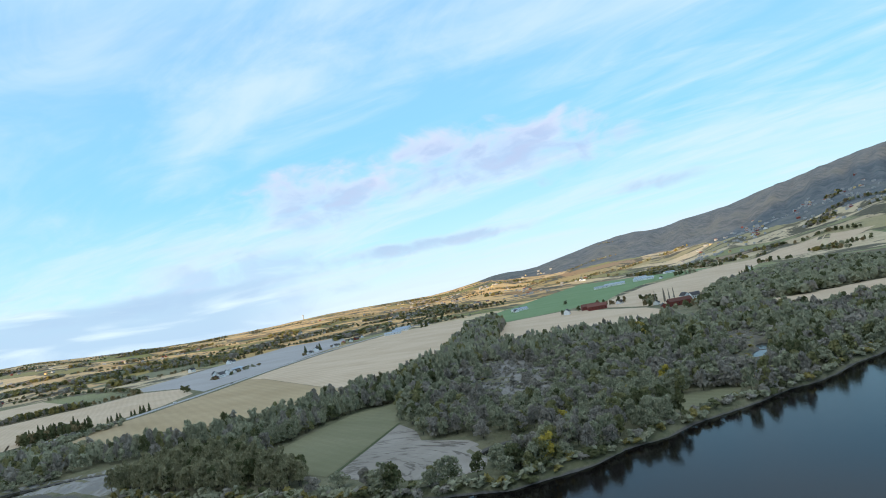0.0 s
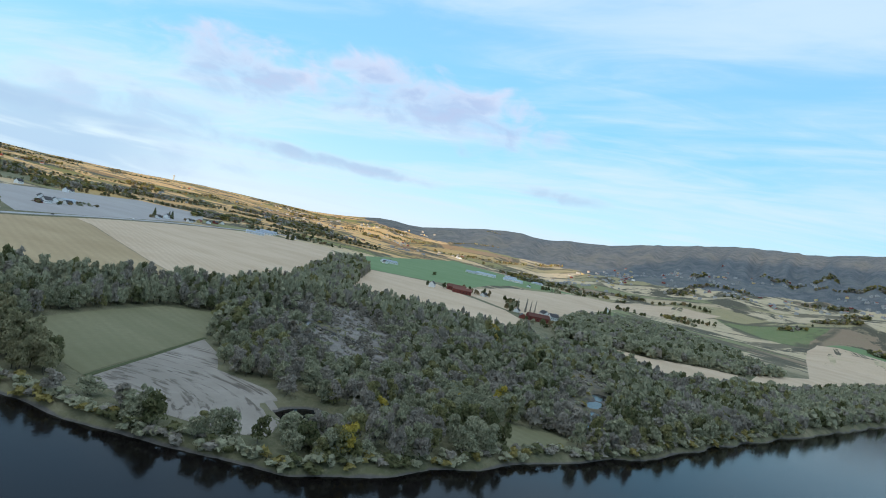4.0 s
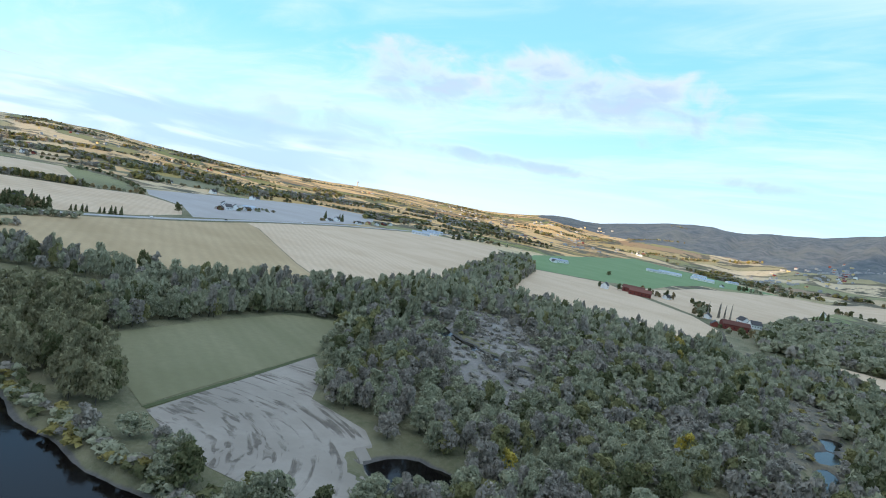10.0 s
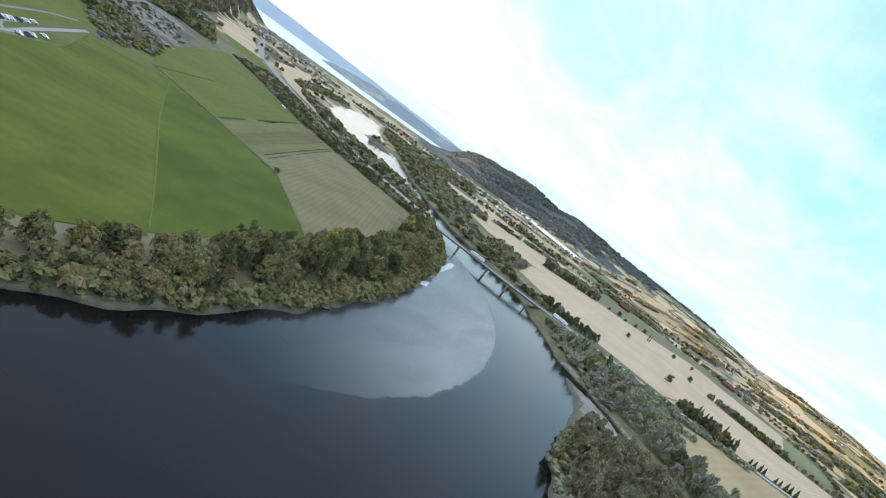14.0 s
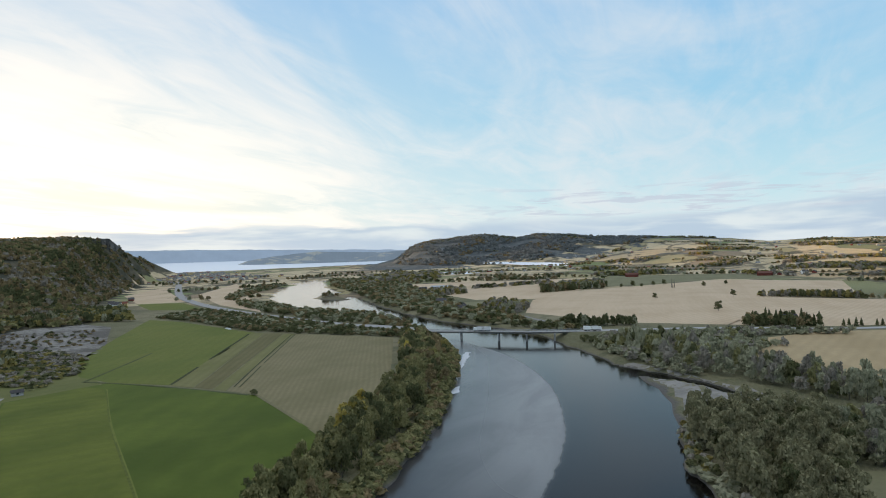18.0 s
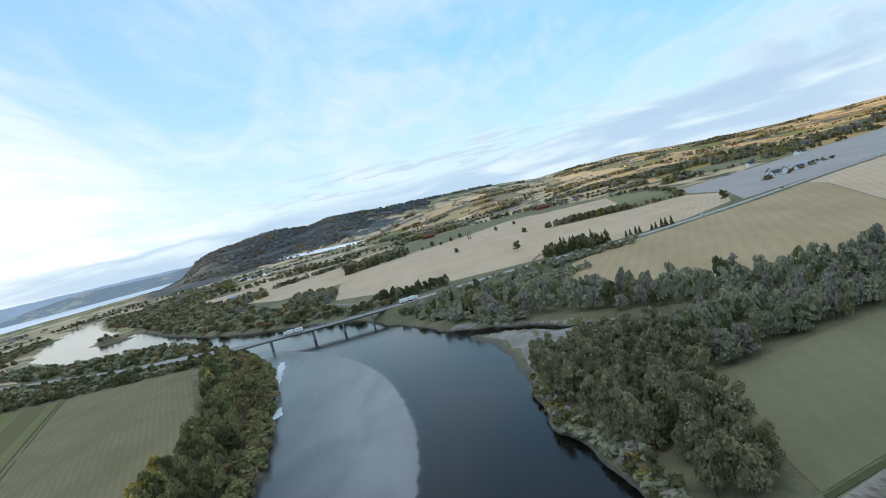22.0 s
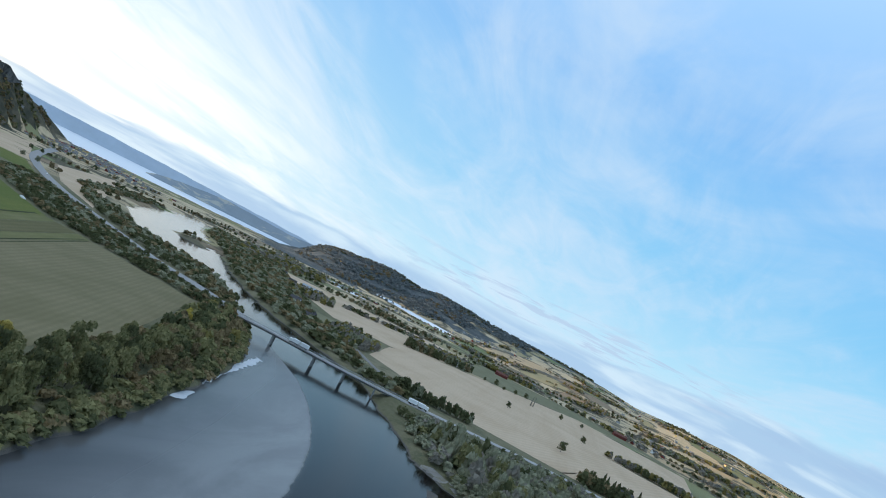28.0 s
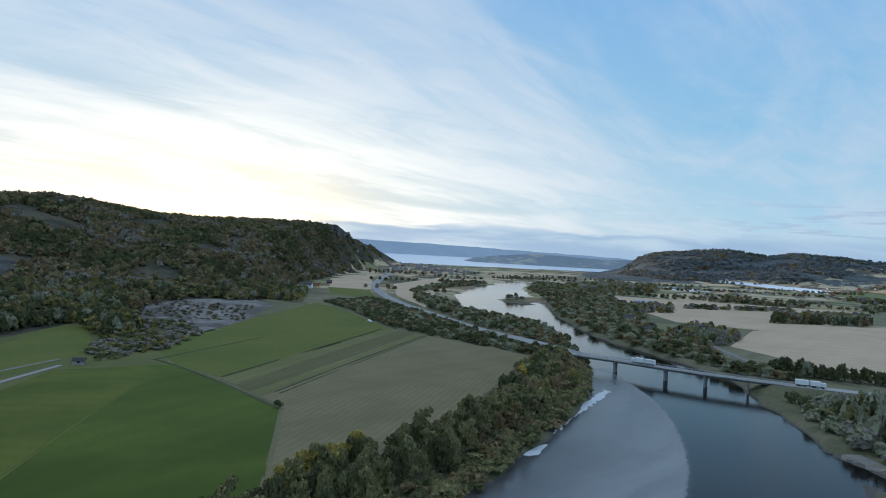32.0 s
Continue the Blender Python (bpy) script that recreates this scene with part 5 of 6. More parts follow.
def car(label, mat):
    c = tagged(new("car"), label, "car")
    bm = bmesh.new()
    prof = [(-2.1, 0.35), (-2.15, 0.9), (-1.5, 1.0), (-1.0, 1.45), (0.5, 1.45), (1.15, 0.98), (2.0, 0.85), (2.15, 0.4)]
    rows = [[bm.verts.new((x, s * (0.88 if z < 1.2 else 0.68), z)) for x, z in prof] for s in (-1, 1)]
    for k in range(len(prof)):
        q = (k + 1) % len(prof)
        bm.faces.new((rows[0][k], rows[0][q], rows[1][q], rows[1][k]))
    bm.faces.new(rows[0])
    bm.faces.new(rows[1][::-1])
    bmesh.ops.recalc_face_normals(bm, faces=bm.faces[:])
    body = part("body", bm, mat, c)
    part("windows", block(-0.95, -0.80, 1.02, 0.55, 0.80, 1.36, 0.05), "glass", body)
    for x in (-1.35, 1.35):
        for y in (-0.78, 0.78):
            wheel(c, x, y, 0.32, 0.22)
    return c


def on_ground(x, y, turn=0.0, lift=0.0):
    return pose(x, y, float(lie(x, y)[0]) + lift, 0, 0, turn)


white_truck = truck("white truck with a box trailer on the bridge", "white_paint", "white_paint")
white_truck.matrix_basis = pose(-152, 489.4, 5.69, 0, 0, 184)
blue_truck = copy_thing(white_truck, pose(-56, 508.6, 5.45, 0, 1.0, 24))
tagged(blue_truck, "long white truck crossing at the end of the bridge")
first = car("dark car parked beside the farmyard track", "roof_dark")
first.matrix_basis = on_ground(-302, 116, 60, 0.3)
tagged(first, group="cars in the farmyard")
spots_cars = [(-305.5, 119.5, 58), (-308, 123.5, 58), (-310.5, 127.5, 55), (-314, 133, 60), (-318, 139, 55), (-323, 146, 58), (-293, 127, 10), (-296, 131, 20), (-303, 141, 35), (-402, 152, 20)]
pale = car("white car parked beside the farmyard track", "white_paint")
pale.matrix_basis = on_ground(-290, 121, 15, 0.3)
tagged(pale, group="cars in the farmyard")
for k, (x, y, a) in enumerate(spots_cars):
    copy_thing(first if k % 3 == 0 else pale, on_ground(x, y, a, 0.3))
for k, (x, y, a) in enumerate([(60, 569, 28), (240, 622, 25), (352, 678, 28), (520, 764, 26), (-420, 596, 152), (-690, 760, 142), (-860, 898, 138)]):
    c = copy_thing(pale if k % 2 else first, pose(x, y, 1.2 if x > 100 or x < -400 else 3.0, 0, 0, a))
    h = near_line(np.array([float(x)]), np.array([float(y)]), ROAD_EAST if x > 0 else ROAD_WEST)[1][0]
    c.matrix_basis = pose(x, y, h + 0.06, 0, 0, a)
    tagged(c, "white car driving on the main road" if k % 2 else "dark car driving on the main road", group="cars on the main road")


# ---- houses and barns ----
def house(name, label, category, w, l, h, roof, wall_mat, roof_mat, windows=3, chimney=True, overhang=0.5):
    """A gabled house along its x axis, w deep, l long, h to the eaves."""
    t = tagged(new(name), label, category)
    bm = bmesh.new()
    a = [bm.verts.new((sx * l / 2, sy * w / 2, z)) for z in (-1.5, h) for sx, sy in ((-1, -1), (1, -1), (1, 1), (-1, 1))]
    g0, g1 = bm.verts.new((-l / 2, 0, h + roof)), bm.verts.new((l / 2, 0, h + roof))
    for f in ((a[0], a[1], a[5], a[4]), (a[2], a[3], a[7], a[6]), (a[1], a[2], a[6], g1, a[5]), (a[3], a[0], a[4], g0, a[7])):
        bm.faces.new(f)
    walls = part("wall", bm, wall_mat, t)
    bm = bmesh.new()
    k = roof / (w / 2)
    e, o = w / 2 + overhang, l / 2 + overhang
    for s in (-1, 1):
        q = [(-o, s * e, h - overhang * k), (o, s * e, h - overhang * k), (o, 0, h + roof), (-o, 0, h + roof)]
        low = [bm.verts.new((x, y, z + 0.03)) for x, y, z in q]
        top = [bm.verts.new((x, y, z + 0.28)) for x, y, z in q]
        for f in ((0, 1, 2, 3),):
            bm.faces.new([top[i] for i in f])
            bm.faces.new([low[i] for i in f[::-1]])
        for i in range(4):
            bm.faces.new((low[i], low[(i + 1) % 4], top[(i + 1) % 4], top[i]))
    bmesh.ops.recalc_face_normals(bm, faces=bm.faces[:])
    top_part = part("roof", bm, roof_mat, t)
    if chimney:
        bm = bmesh.new()
        box(bm, l * 0.12, -0.4, h + roof * 0.6, l * 0.12 + 0.9, 0.4, h + roof + 1.1)
        part("chimney", bm, "concrete", top_part)
    for s in (-1, 1):
        for i in range(windows):
            x = -l / 2 + l * (i + 0.5) / windows
            bm = bmesh.new()
            box(bm, x - 0.65, s * w / 2 - 0.04, h * 0.38, x + 0.65, s * w / 2 + 0.04, h * 0.38 + 1.3)
            part("window", bm, "glass", walls)
    bm = bmesh.new()
    box(bm, l / 2 - 0.04, -0.6, 0, l / 2 + 0.05, 0.6, 2.1)
    part("door", bm, "roof_dark" if wall_mat != "red_paint" else "white_paint", walls)
    return t


KINDS = {
    "white": house("farmhouse", "white wooden farmhouse with a dark tiled roof", "house", 9, 14, 5.2, 4.0, "white_paint", "roof_dark", 4),
    "low": house("cottage", "small white wooden house with a dark roof", "house", 8, 11, 3.2, 3.0, "white_paint", "roof_dark", 3),
    "yellow": house("cottage", "pale yellow wooden house with a red tiled roof", "house", 8, 11, 3.6, 3.2, "yellow_paint", "roof_red", 3),
    "red": house("barn", "long red wooden barn with a red-brown roof", "barn", 12, 30, 6.0, 3.8, "red_paint", "roof_brown", 6, False),
    "shed": house("shed", "low white shed with a grey metal roof", "shed", 14, 36, 4.0, 2.6, "white_paint", "roof_metal", 6, False),
    "hall": house("greenhouse_hall", "wide low hall with a pale blue metal roof", "hall", 26, 55, 5.0, 3.0, "white_paint", "roof_metal", 8, False),
    "shed_small": house("shed", "small weathered grey shed beside a farm track", "shed", 4, 6, 2.3, 1.2, "concrete", "roof_dark", 1, False),
    "redhouse": house("cottage", "small dark red wooden house with a dark roof", "house", 8, 10, 3.4, 3.0, "red_paint", "roof_dark", 3),
}
HOMES = [
    ("white", 430, 838, 20), ("white", 452, 856, 65), ("low", 478, 866, 10), ("shed", 492, 892, 30), ("white", 446, 884, 70), ("redhouse", 414, 826, 50),
    ("white", 672, 888, 40), ("low", 640, 868, 20), ("low", 722, 886, 10), ("yellow", 760, 905, 30), ("low", 800, 925, 40), ("redhouse", 835, 945, 10), ("low", 870, 965, 60),
    ("shed", 845, 838, -40), ("shed", 905, 872, -42), ("shed", 950, 905, -40), ("low", 985, 860, 20),
    ("red", 822, 352, -55), ("red", 800, 330, -60), ("white", 776, 372, 20), ("low", 858, 316, -10),
    ("red", 706, 166, -50), ("white", 778, 168, -40), ("white", 790, 186, 50), ("low", 750, 214, 10), ("redhouse", 690, 182, 30),
    ("hall", 1530, 620, -62), ("hall", 1590, 560, -60), ("shed", 1480, 640, -50), ("shed", 1740, 628, -55), ("low", 1510, 480, 0), ("shed", 1800, 560, -30),
    ("shed", 1035, 628, -30), ("low", 1070, 650, 20), ("low", 1000, 615, 60),
    ("white", 116, 622, 15), ("redhouse", 92, 626, 80),
    ("low", -251, 733, 40), ("white", -306, 804, 10), ("redhouse", -262, 765, 70), ("low", -530, 1215, 10),
    ("yellow", -868, 762, 35), ("low", -905, 770, 10), ("redhouse", -945, 850, 50), ("shed_small", -362, 212, 60),
    ("white", 310, 1610, 20), ("redhouse", 335, 1635, 60), ("low", 280, 1600, 0), ("red", 216, 1536, 10), ("white", 438, 1526, 30), ("redhouse", 250, 1560, 70), ("low", 470, 1545, 0),
    ("white", -437, 1062, 20), ("low", -432, 1098, 70), ("shed", -432, 1142, 10), ("white", -848, 728, 30), ("red", -76, 1540, 10),
    ("white", 553, 1160, 25), ("redhouse", 566, 1178, 70), ("low", 520, 1302, 10), ("white", 634, 1148, 50), ("low", 655, 1166, 15), ("white", -133, 1150, 80),
    ("white", -160, 1180, 30), ("redhouse", -190, 1130, 60),
    ("white", 1300, 215, 10), ("low", 2310, 1120, 20), ("shed", 2250, 1080, 50), ("white", 2400, 430, 0), ("low", 2450, 450, 40), ("shed", 2500, 410, 10),
]
for kind, x, y, a in HOMES:
    ob = KINDS[kind]
    if not ob.get("used"):
        ob["used"] = 1
        ob.matrix_basis = on_ground(x, y, a)
    else:
        copy_thing(ob, on_ground(x, y, a))

bm = bmesh.new()
box(bm, -6, -1.4, -0.6, 6, 1.4, 1.2)
bmesh.ops.bevel(bm, geom=bm.edges[:], offset=0.5, segments=2, affect="EDGES")
me = bpy.data.meshes.new("silage_row")
bm.to_mesh(me)
bm.free()
me.materials.append(M["white_paint"])
ob = tagged(new("silage_row", me), "row of white wrapped silage at the field edge", "silage")
ob.matrix_basis = on_ground(-447, 508, 150)


def water_tower():
    """A slender shaft with a wider drum on the skyline."""
    t = tagged(new("water_tower"), "slim white tower on the far eastern ridge", "tower")
    for nm, z0, z1, r in (("shaft", -12.0, 24.0, 3.2), ("drum", 24.0, 31.0, 5.5), ("cap", 31.0, 32.5, 4.2)):
        bm = bmesh.new()
        column(bm, 0, 0, z0, z1, r, 14)
        part(nm, bm, "weathered_white", t)
    return t


tower = water_tower()
tower.matrix_basis = on_ground(2660, 3480)


def distant_houses(name, spots, label):
    """Many small gabled houses far off, joined."""
    co, tri, slot = [], [], []
    for x, y, z in spots:
        l, w, h, g = rng.uniform(9, 14), rng.uniform(7, 9), rng.uniform(3, 5), rng.uniform(2, 3)
        a = rng.random() * 3.14
        c, s = math.cos(a), math.sin(a)
        k = len(co)
        pts = [(-l, -w, -6), (l, -w, -6), (l, w, -6), (-l, w, -6), (-l, -w, 2 * h), (l, -w, 2 * h), (l, w, 2 * h), (-l, w, 2 * h), (-l, 0, 2 * h + 2 * g), (l, 0, 2 * h + 2 * g)]
        co.extend((x + (c * u - s * v) / 2, y + (s * u + c * v) / 2, z + t / 2) for u, v, t in pts)
        wall = ((0, 1, 5), (0, 5, 4), (2, 3, 7), (2, 7, 6), (1, 2, 6), (1, 6, 5), (5, 6, 9), (3, 0, 4), (3, 4, 7), (7, 4, 8))
        top = ((4, 5, 9), (4, 9, 8), (6, 7, 8), (6, 8, 9))
        m = int(rng.choice(3, p=(0.82, 0.12, 0.06)))
        for f in wall + top:
            tri.append([k + i for i in f])
        slot.extend([m] * len(wall) + [3 + int(rng.random() < 0.18)] * len(top))
    me = mesh_from(name, np.array(co), np.array(tri), None, False)
    for m in ("weathered_white", "yellow_paint", "red_paint", "roof_pale", "roof_red"):
        me.materials.append(M[m])
    me.polygons.foreach_set("material_index", np.array(slot, np.int32))
    return tagged(new(name, me), label, "houses", kind="stuff")


def polar(az, r):
    return CX - r * math.sin(radians(az)), CY + r * math.cos(radians(az))


def clusters(az0, az1, r0, r1, groups, most, spread):
    out = []
    for _ in range(groups):
        x, y = polar(rng.uniform(az0, az1), rng.uniform(r0, r1))
        for _ in range(rng.integers(3, most)):
            px, py = x + rng.normal() * spread * 1.6, y + rng.normal() * spread
            z = float(lie(px, py)[0])
            if z > -1:
                out.append((px, py, z))
    return out


distant_houses("distant_town", clusters(-104, -74, 2250, 2800, 40, 12, 50), "white and red houses of a town along the mountain foot")
distant_houses("distant_town", clusters(-66, -42, 1900, 3600, 26, 8, 50), "scattered pale houses on the eastern slopes")
distant_houses("distant_farms", clusters(-40, 20, 1750, 3900, 50, 7, 40), "scattered farmhouses on the northern hills")
distant_houses("distant_town", clusters(37, 45.0, 2050, 2500, 22, 9, 40), "houses of a village near the fjord")
distant_houses("distant_town", clusters(40.5, 46.3, 2550, 3250, 26, 10, 45), "pale houses of a village where the road meets the fjord")
distant_houses("distant_farms", clusters(66, 72, 1250, 1420, 4, 6, 25), "a few houses high on the wooded hill")


# ---- hedges, copses and single trees far off ----
def rows_of_trees(az0, az1, r0, r1, count, step, far=0.0):
    out = []
    for _ in range(count):
        az, r = rng.uniform(az0, az1), r0 * (r1 / r0) ** rng.random()
        x, y = polar(az, r)
        a = radians(az + rng.normal() * 22)
        long = rng.uniform(40, 330)
        for s in np.arange(0, long, step):
            if rng.random() < 0.82:
                px, py = x + math.cos(a) * s + rng.normal() * 3, y + math.sin(a) * s + rng.normal() * 3
                out.append((px, py))
    p = np.array(out)
    z = lie(p[:, 0], p[:, 1])
    ok = (z > -1) & (np.abs(p[:, 0]) < 4700) & (p[:, 1] < 4700)
    for f in NEAR_FIELDS:
        ok &= sdf(p[:, 0], p[:, 1], f[1]) > -6
    return np.stack([p[ok, 0], p[ok, 1], z[ok]], -1)


NEAR_FIELDS = [f for f in FIELDS if min(abs(x) + abs(y) for x, y in f[1]) < 1600]
HEDGE_MIX = [("leaf_dark", 0.38), ("leaf", 0.27), ("leaf_brown", 0.35)]
joined("hedgerow", rows_of_trees(-66, 22, 1300, 4100, 130, 8), ["tiny"], HEDGE_MIX, 7.5, 10.0, "hedgerows and tree lines between the far fields", trunks=False)
joined("hedgerow", rows_of_trees(-104, -66, 1500, 2700, 26, 8), ["tiny"], HEDGE_MIX, 11.0, 11.0, "tree lines at the mountain foot", trunks=False)
joined("hedgerow", rows_of_trees(24, 46, 1150, 2300, 26, 11), ["far"], HEDGE_MIX, 9.0, 10.0, "dark tree lines on the flats towards the fjord", trunks=False)
BLOCK = [(130, 945), (181, 936), (252, 911), (256, 930), (190, 956), (134, 962)]
joined("hedge_block", scatter(BLOCK, 4.5), ["mid"], [("leaf_bare", 0.3), ("leaf_dark", 0.35), ("leaf_autumn", 0.35)], 9.0, 7.0, "dense brown block of planted trees")
line = [(252, 912), (287, 914), (327, 906), (345, 960), (362, 1050), (380, 1180), (388, 1270)]
pts = np.array([(x0 + (x1 - x0) * t + rng.normal() * 2, y0 + (y1 - y0) * t + rng.normal() * 2) for (x0, y0), (x1, y1) in zip(line, line[1:]) for t in np.arange(0, 1, 8 / math.hypot(x1 - x0, y1 - y0))])
joined("hedgerow", np.c_[pts, lie(pts[:, 0], pts[:, 1])], ["mid"], HEDGE_MIX, 6.5, 7.0, "hedge round the small field")
COPSE = [(-210, 1040), (-157, 1118), (-105, 1172), (-100, 1150), (-150, 1090), (-195, 1025)]
joined("copse", scatter(COPSE, 7.0), ["mid", "firfar"], HEDGE_MIX, 12.0, 9.0, "dark copse among the tan fields")
joined("hedgerow", scatter([(-95, 578), (-64, 578), (-22, 594), (-24, 604), (-66, 592), (-96, 590)], 4.5), ["mid"], [("leaf_dark", 0.75), ("leaf", 0.25)], 10.0, 7.0, "dark clipped trees beside the road")
joined("thicket", scatter([(-30, 505), (40, 545), (100, 560), (160, 566), (150, 552), (90, 540), (50, 500), (0, 472), (-40, 480)], 5.0), ["mid", "bush"], MIXED, 6.5, 6.5, "grey-green scrub below the road")
for poly, tall in (([(398, 816), (420, 862), (470, 906), (530, 915), (548, 896), (505, 876), (470, 850), (436, 822)], 4.0), ([(600, 850), (660, 900), (730, 905), (900, 1000), (905, 990), (740, 890), (660, 878), (610, 842)], 5.0),
                   ([(770, 385), (800, 372), (850, 350), (880, 310), (870, 302), (830, 330), (780, 376)], 10.0), ([(715, 205), (745, 235), (830, 260), (900, 300), (905, 290), (840, 245), (760, 222)], 11.0),
                   ([(640, 120), (640, 150), (682, 178), (700, 130)], 8.0)):
    joined("farm_trees", scatter(poly, 14.0, holes=[[(690, 150), (690, 180), (722, 180), (722, 150)]]), ["mid", "far"], HEDGE_MIX, tall, 8.0, "garden trees round a farmstead")


def single(name, kind, mat, tall, wide, label):
    t = tagged(new(name), label, "tree")
    co, tri = VARIANTS[kind][0]
    for nm, c, f, m in (("crown", co, tri, mat), ("trunk", *(TRUNK_FIR if kind.startswith("fir") else TRUNK), "bark")):
        me = mesh_from(nm, c * np.array([wide, wide, tall]), f, M[m], False)
        ob = new(nm, me)
        ob.parent = t
    return t


def plant(proto, spots, group, lean=0.18):
    """Stand copies of a tree at places, each turned and sized a little differently."""
    for k, (x, y) in enumerate(spots):
        s = 1 + (rng.random() - 0.5) * 2 * lean
        m = on_ground(x, y, rng.random() * 360, -0.05)
        ob = proto if k == 0 else copy_thing(proto, m)
        ob.matrix_basis = m @ Matrix.Diagonal((s, s, s * (1 + (rng.random() - 0.5) * 0.2), 1))
        tagged(ob, group=group)


fir = single("spruce", "fir", "leaf_dark", 12.5, 6.0, "tall dark green spruce with a pointed top")
plant(fir, [(83, 606), (88, 612), (93, 604), (98, 614), (103, 607), (108, 615), (112, 605), (118, 632), (124, 607), (129, 610), (134, 606), (139, 609), (87, 618), (96, 622), (105, 626)], "spruces round the roadside house")
joined("farm_trees", scatter([(76, 598), (80, 640), (132, 642), (140, 606), (120, 600)], 5.4, holes=[[(106, 616), (106, 632), (127, 632), (127, 616)], [(86, 620), (86, 632), (98, 632), (98, 620)]]), ["mid"], [("leaf_dark", 0.6), ("leaf_brown", 0.4)], 9.0, 7.0, "dark garden trees round the roadside house")
fir2 = single("spruce", "fir", "leaf_dark", 7.8, 5.0, "dark green spruce in a roadside row")
plant(fir2, [(159, 612), (164, 615), (169, 612), (174, 616), (187, 618), (192, 621), (197, 617), (202, 620), (207, 617)], "row of spruces by the road")
fir3 = single("spruce", "fir", "leaf_dark", 14.0, 8.5, "dark green spruce at the edge of the woods")
plant(fir3, [(1221, 190), (1212, 198), (1230, 200), (1180, 190), (1060, 170), (1075, 178), (1090, 172), (690, 905), (700, 910), (640, 880), (950, 831), (942, 826), (935, 832), (958, 836)], "dark spruces among the fields")
poplar = single("poplar", "fir", "leaf_bare", 18.0, 3.0, "slender bare poplar by the farm")
plant(poplar, [(784, 214), (792, 216), (800, 212), (806, 207), (770, 222), (14, 1142), (18, 1146)], "poplars by the farm", 0.1)
oak = single("tree", "broad", "leaf_dark", 9.0, 8.0, "lone dark tree standing in the open field")
plant(oak, [(320, 755), (304, 711), (-75, 1157), (-55, 1170), (-39, 1167), (-19, 1196), (0, 1227), (-11, 901), (68, 1162), (109, 1219), (97, 949), (62, 737), (1010, 500), (1873, -200)], "lone trees in the fields", 0.3)
shrub = single("bush", "bush", "leaf_dark", 4.0, 5.0, "low dark bush at the meeting of three fields")
shrub.matrix_basis = on_ground(-217, 246, 0, -0.05)
gold = single("tree", "broad", "leaf_yellow", 11.0, 8.0, "golden yellow autumn tree among grey-green willows")
plant(gold, [(222, 14), (139, 36), (190, 22), (-184, 391), (88, 16)], "golden trees", 0.25)
lime = single("tree", "broad", "leaf_gold", 12.5, 10.0, "yellow-green tree at the corner of the field")
plant(lime, [(-133, 214), (-128, 205), (-136, 222), (-130, 197), (452, 123), (446, 117), (400, 96), (-126, 186)], "yellow-green trees", 0.2)

near_kinds = [single("willow", "broad", "leaf_willow", 13.5, 8.0, "tall rounded grey-green willow on the river bank"), single("willow", "broad", "leaf_willow", 10.5, 8.5, "grey-green willow leaning towards the river"),
              single("alder", "broad", "leaf_dark", 11.0, 7.5, "dark green alder in the riverside wood"), single("birch", "broad", "leaf_autumn", 9.5, 7.0, "yellowing birch at the edge of the field")]
for ob, v in zip(near_kinds[1:], (2, 4, 5)):
    crown = next(c for c in ob.children if c.name.startswith("crown"))
    size = {2: (7.6, 7.6, 12.0), 4: (6.8, 6.8, 11.5), 5: (6.6, 6.6, 9.5)}[v]
    mat_of = crown.data.materials[0]
    crown.data = mesh_from("crown", VARIANTS["broad"][v][0] * np.array(size), VARIANTS["broad"][v][1], mat_of, False)
pick = rng.choice(4, len(SPIT), p=(0.5, 0.35, 0.12, 0.03))
for k in range(4):
    plant(near_kinds[k], [(x, y) for (x, y, z), q in zip(SPIT, pick) if q == k], "willows on the river spit", 0.22)
bank_kinds = [copy_thing(ob, Matrix.Identity(4)) for ob in near_kinds]
for ob, m in zip(bank_kinds, ("leaf_olive", "leaf_olive", "leaf_dark", "leaf_brown")):
    crown = next(c for c in ob.children if c.name.startswith("crown"))
    crown.data = crown.data.copy()
    crown.data.materials[0] = M[m]
for ob, words in zip(bank_kinds, ("olive green willow between the field and the river", "low olive green willow on the river bank", "dark green alder on the river bank", "brown-leaved birch on the river bank")):
    tagged(ob, words)
pick = rng.choice(4, len(BANK), p=(0.30, 0.24, 0.30, 0.16))
for k in range(4):
    plant(bank_kinds[k], [(x, y) for (x, y, z), q in zip(BANK, pick) if q == k], "trees between the field and the river", 0.22)
crest = []
for az0, az1, many in ((-4, 23.5, 420),):
    for _ in range(many):
        az = rng.uniform(az0, az1)
        crest.append(polar(az, np.interp(az, H_AZ, H_R1) + rng.uniform(-220, 40)))
crest = np.array(crest)
joined("ridge_trees", np.c_[crest, lie(crest[:, 0], crest[:, 1])], ["tiny", "firtiny"], [("leaf_dark", 0.8), ("leaf", 0.2)], 9.0, 17.0, "tree tops along the far ridges", trunks=False)

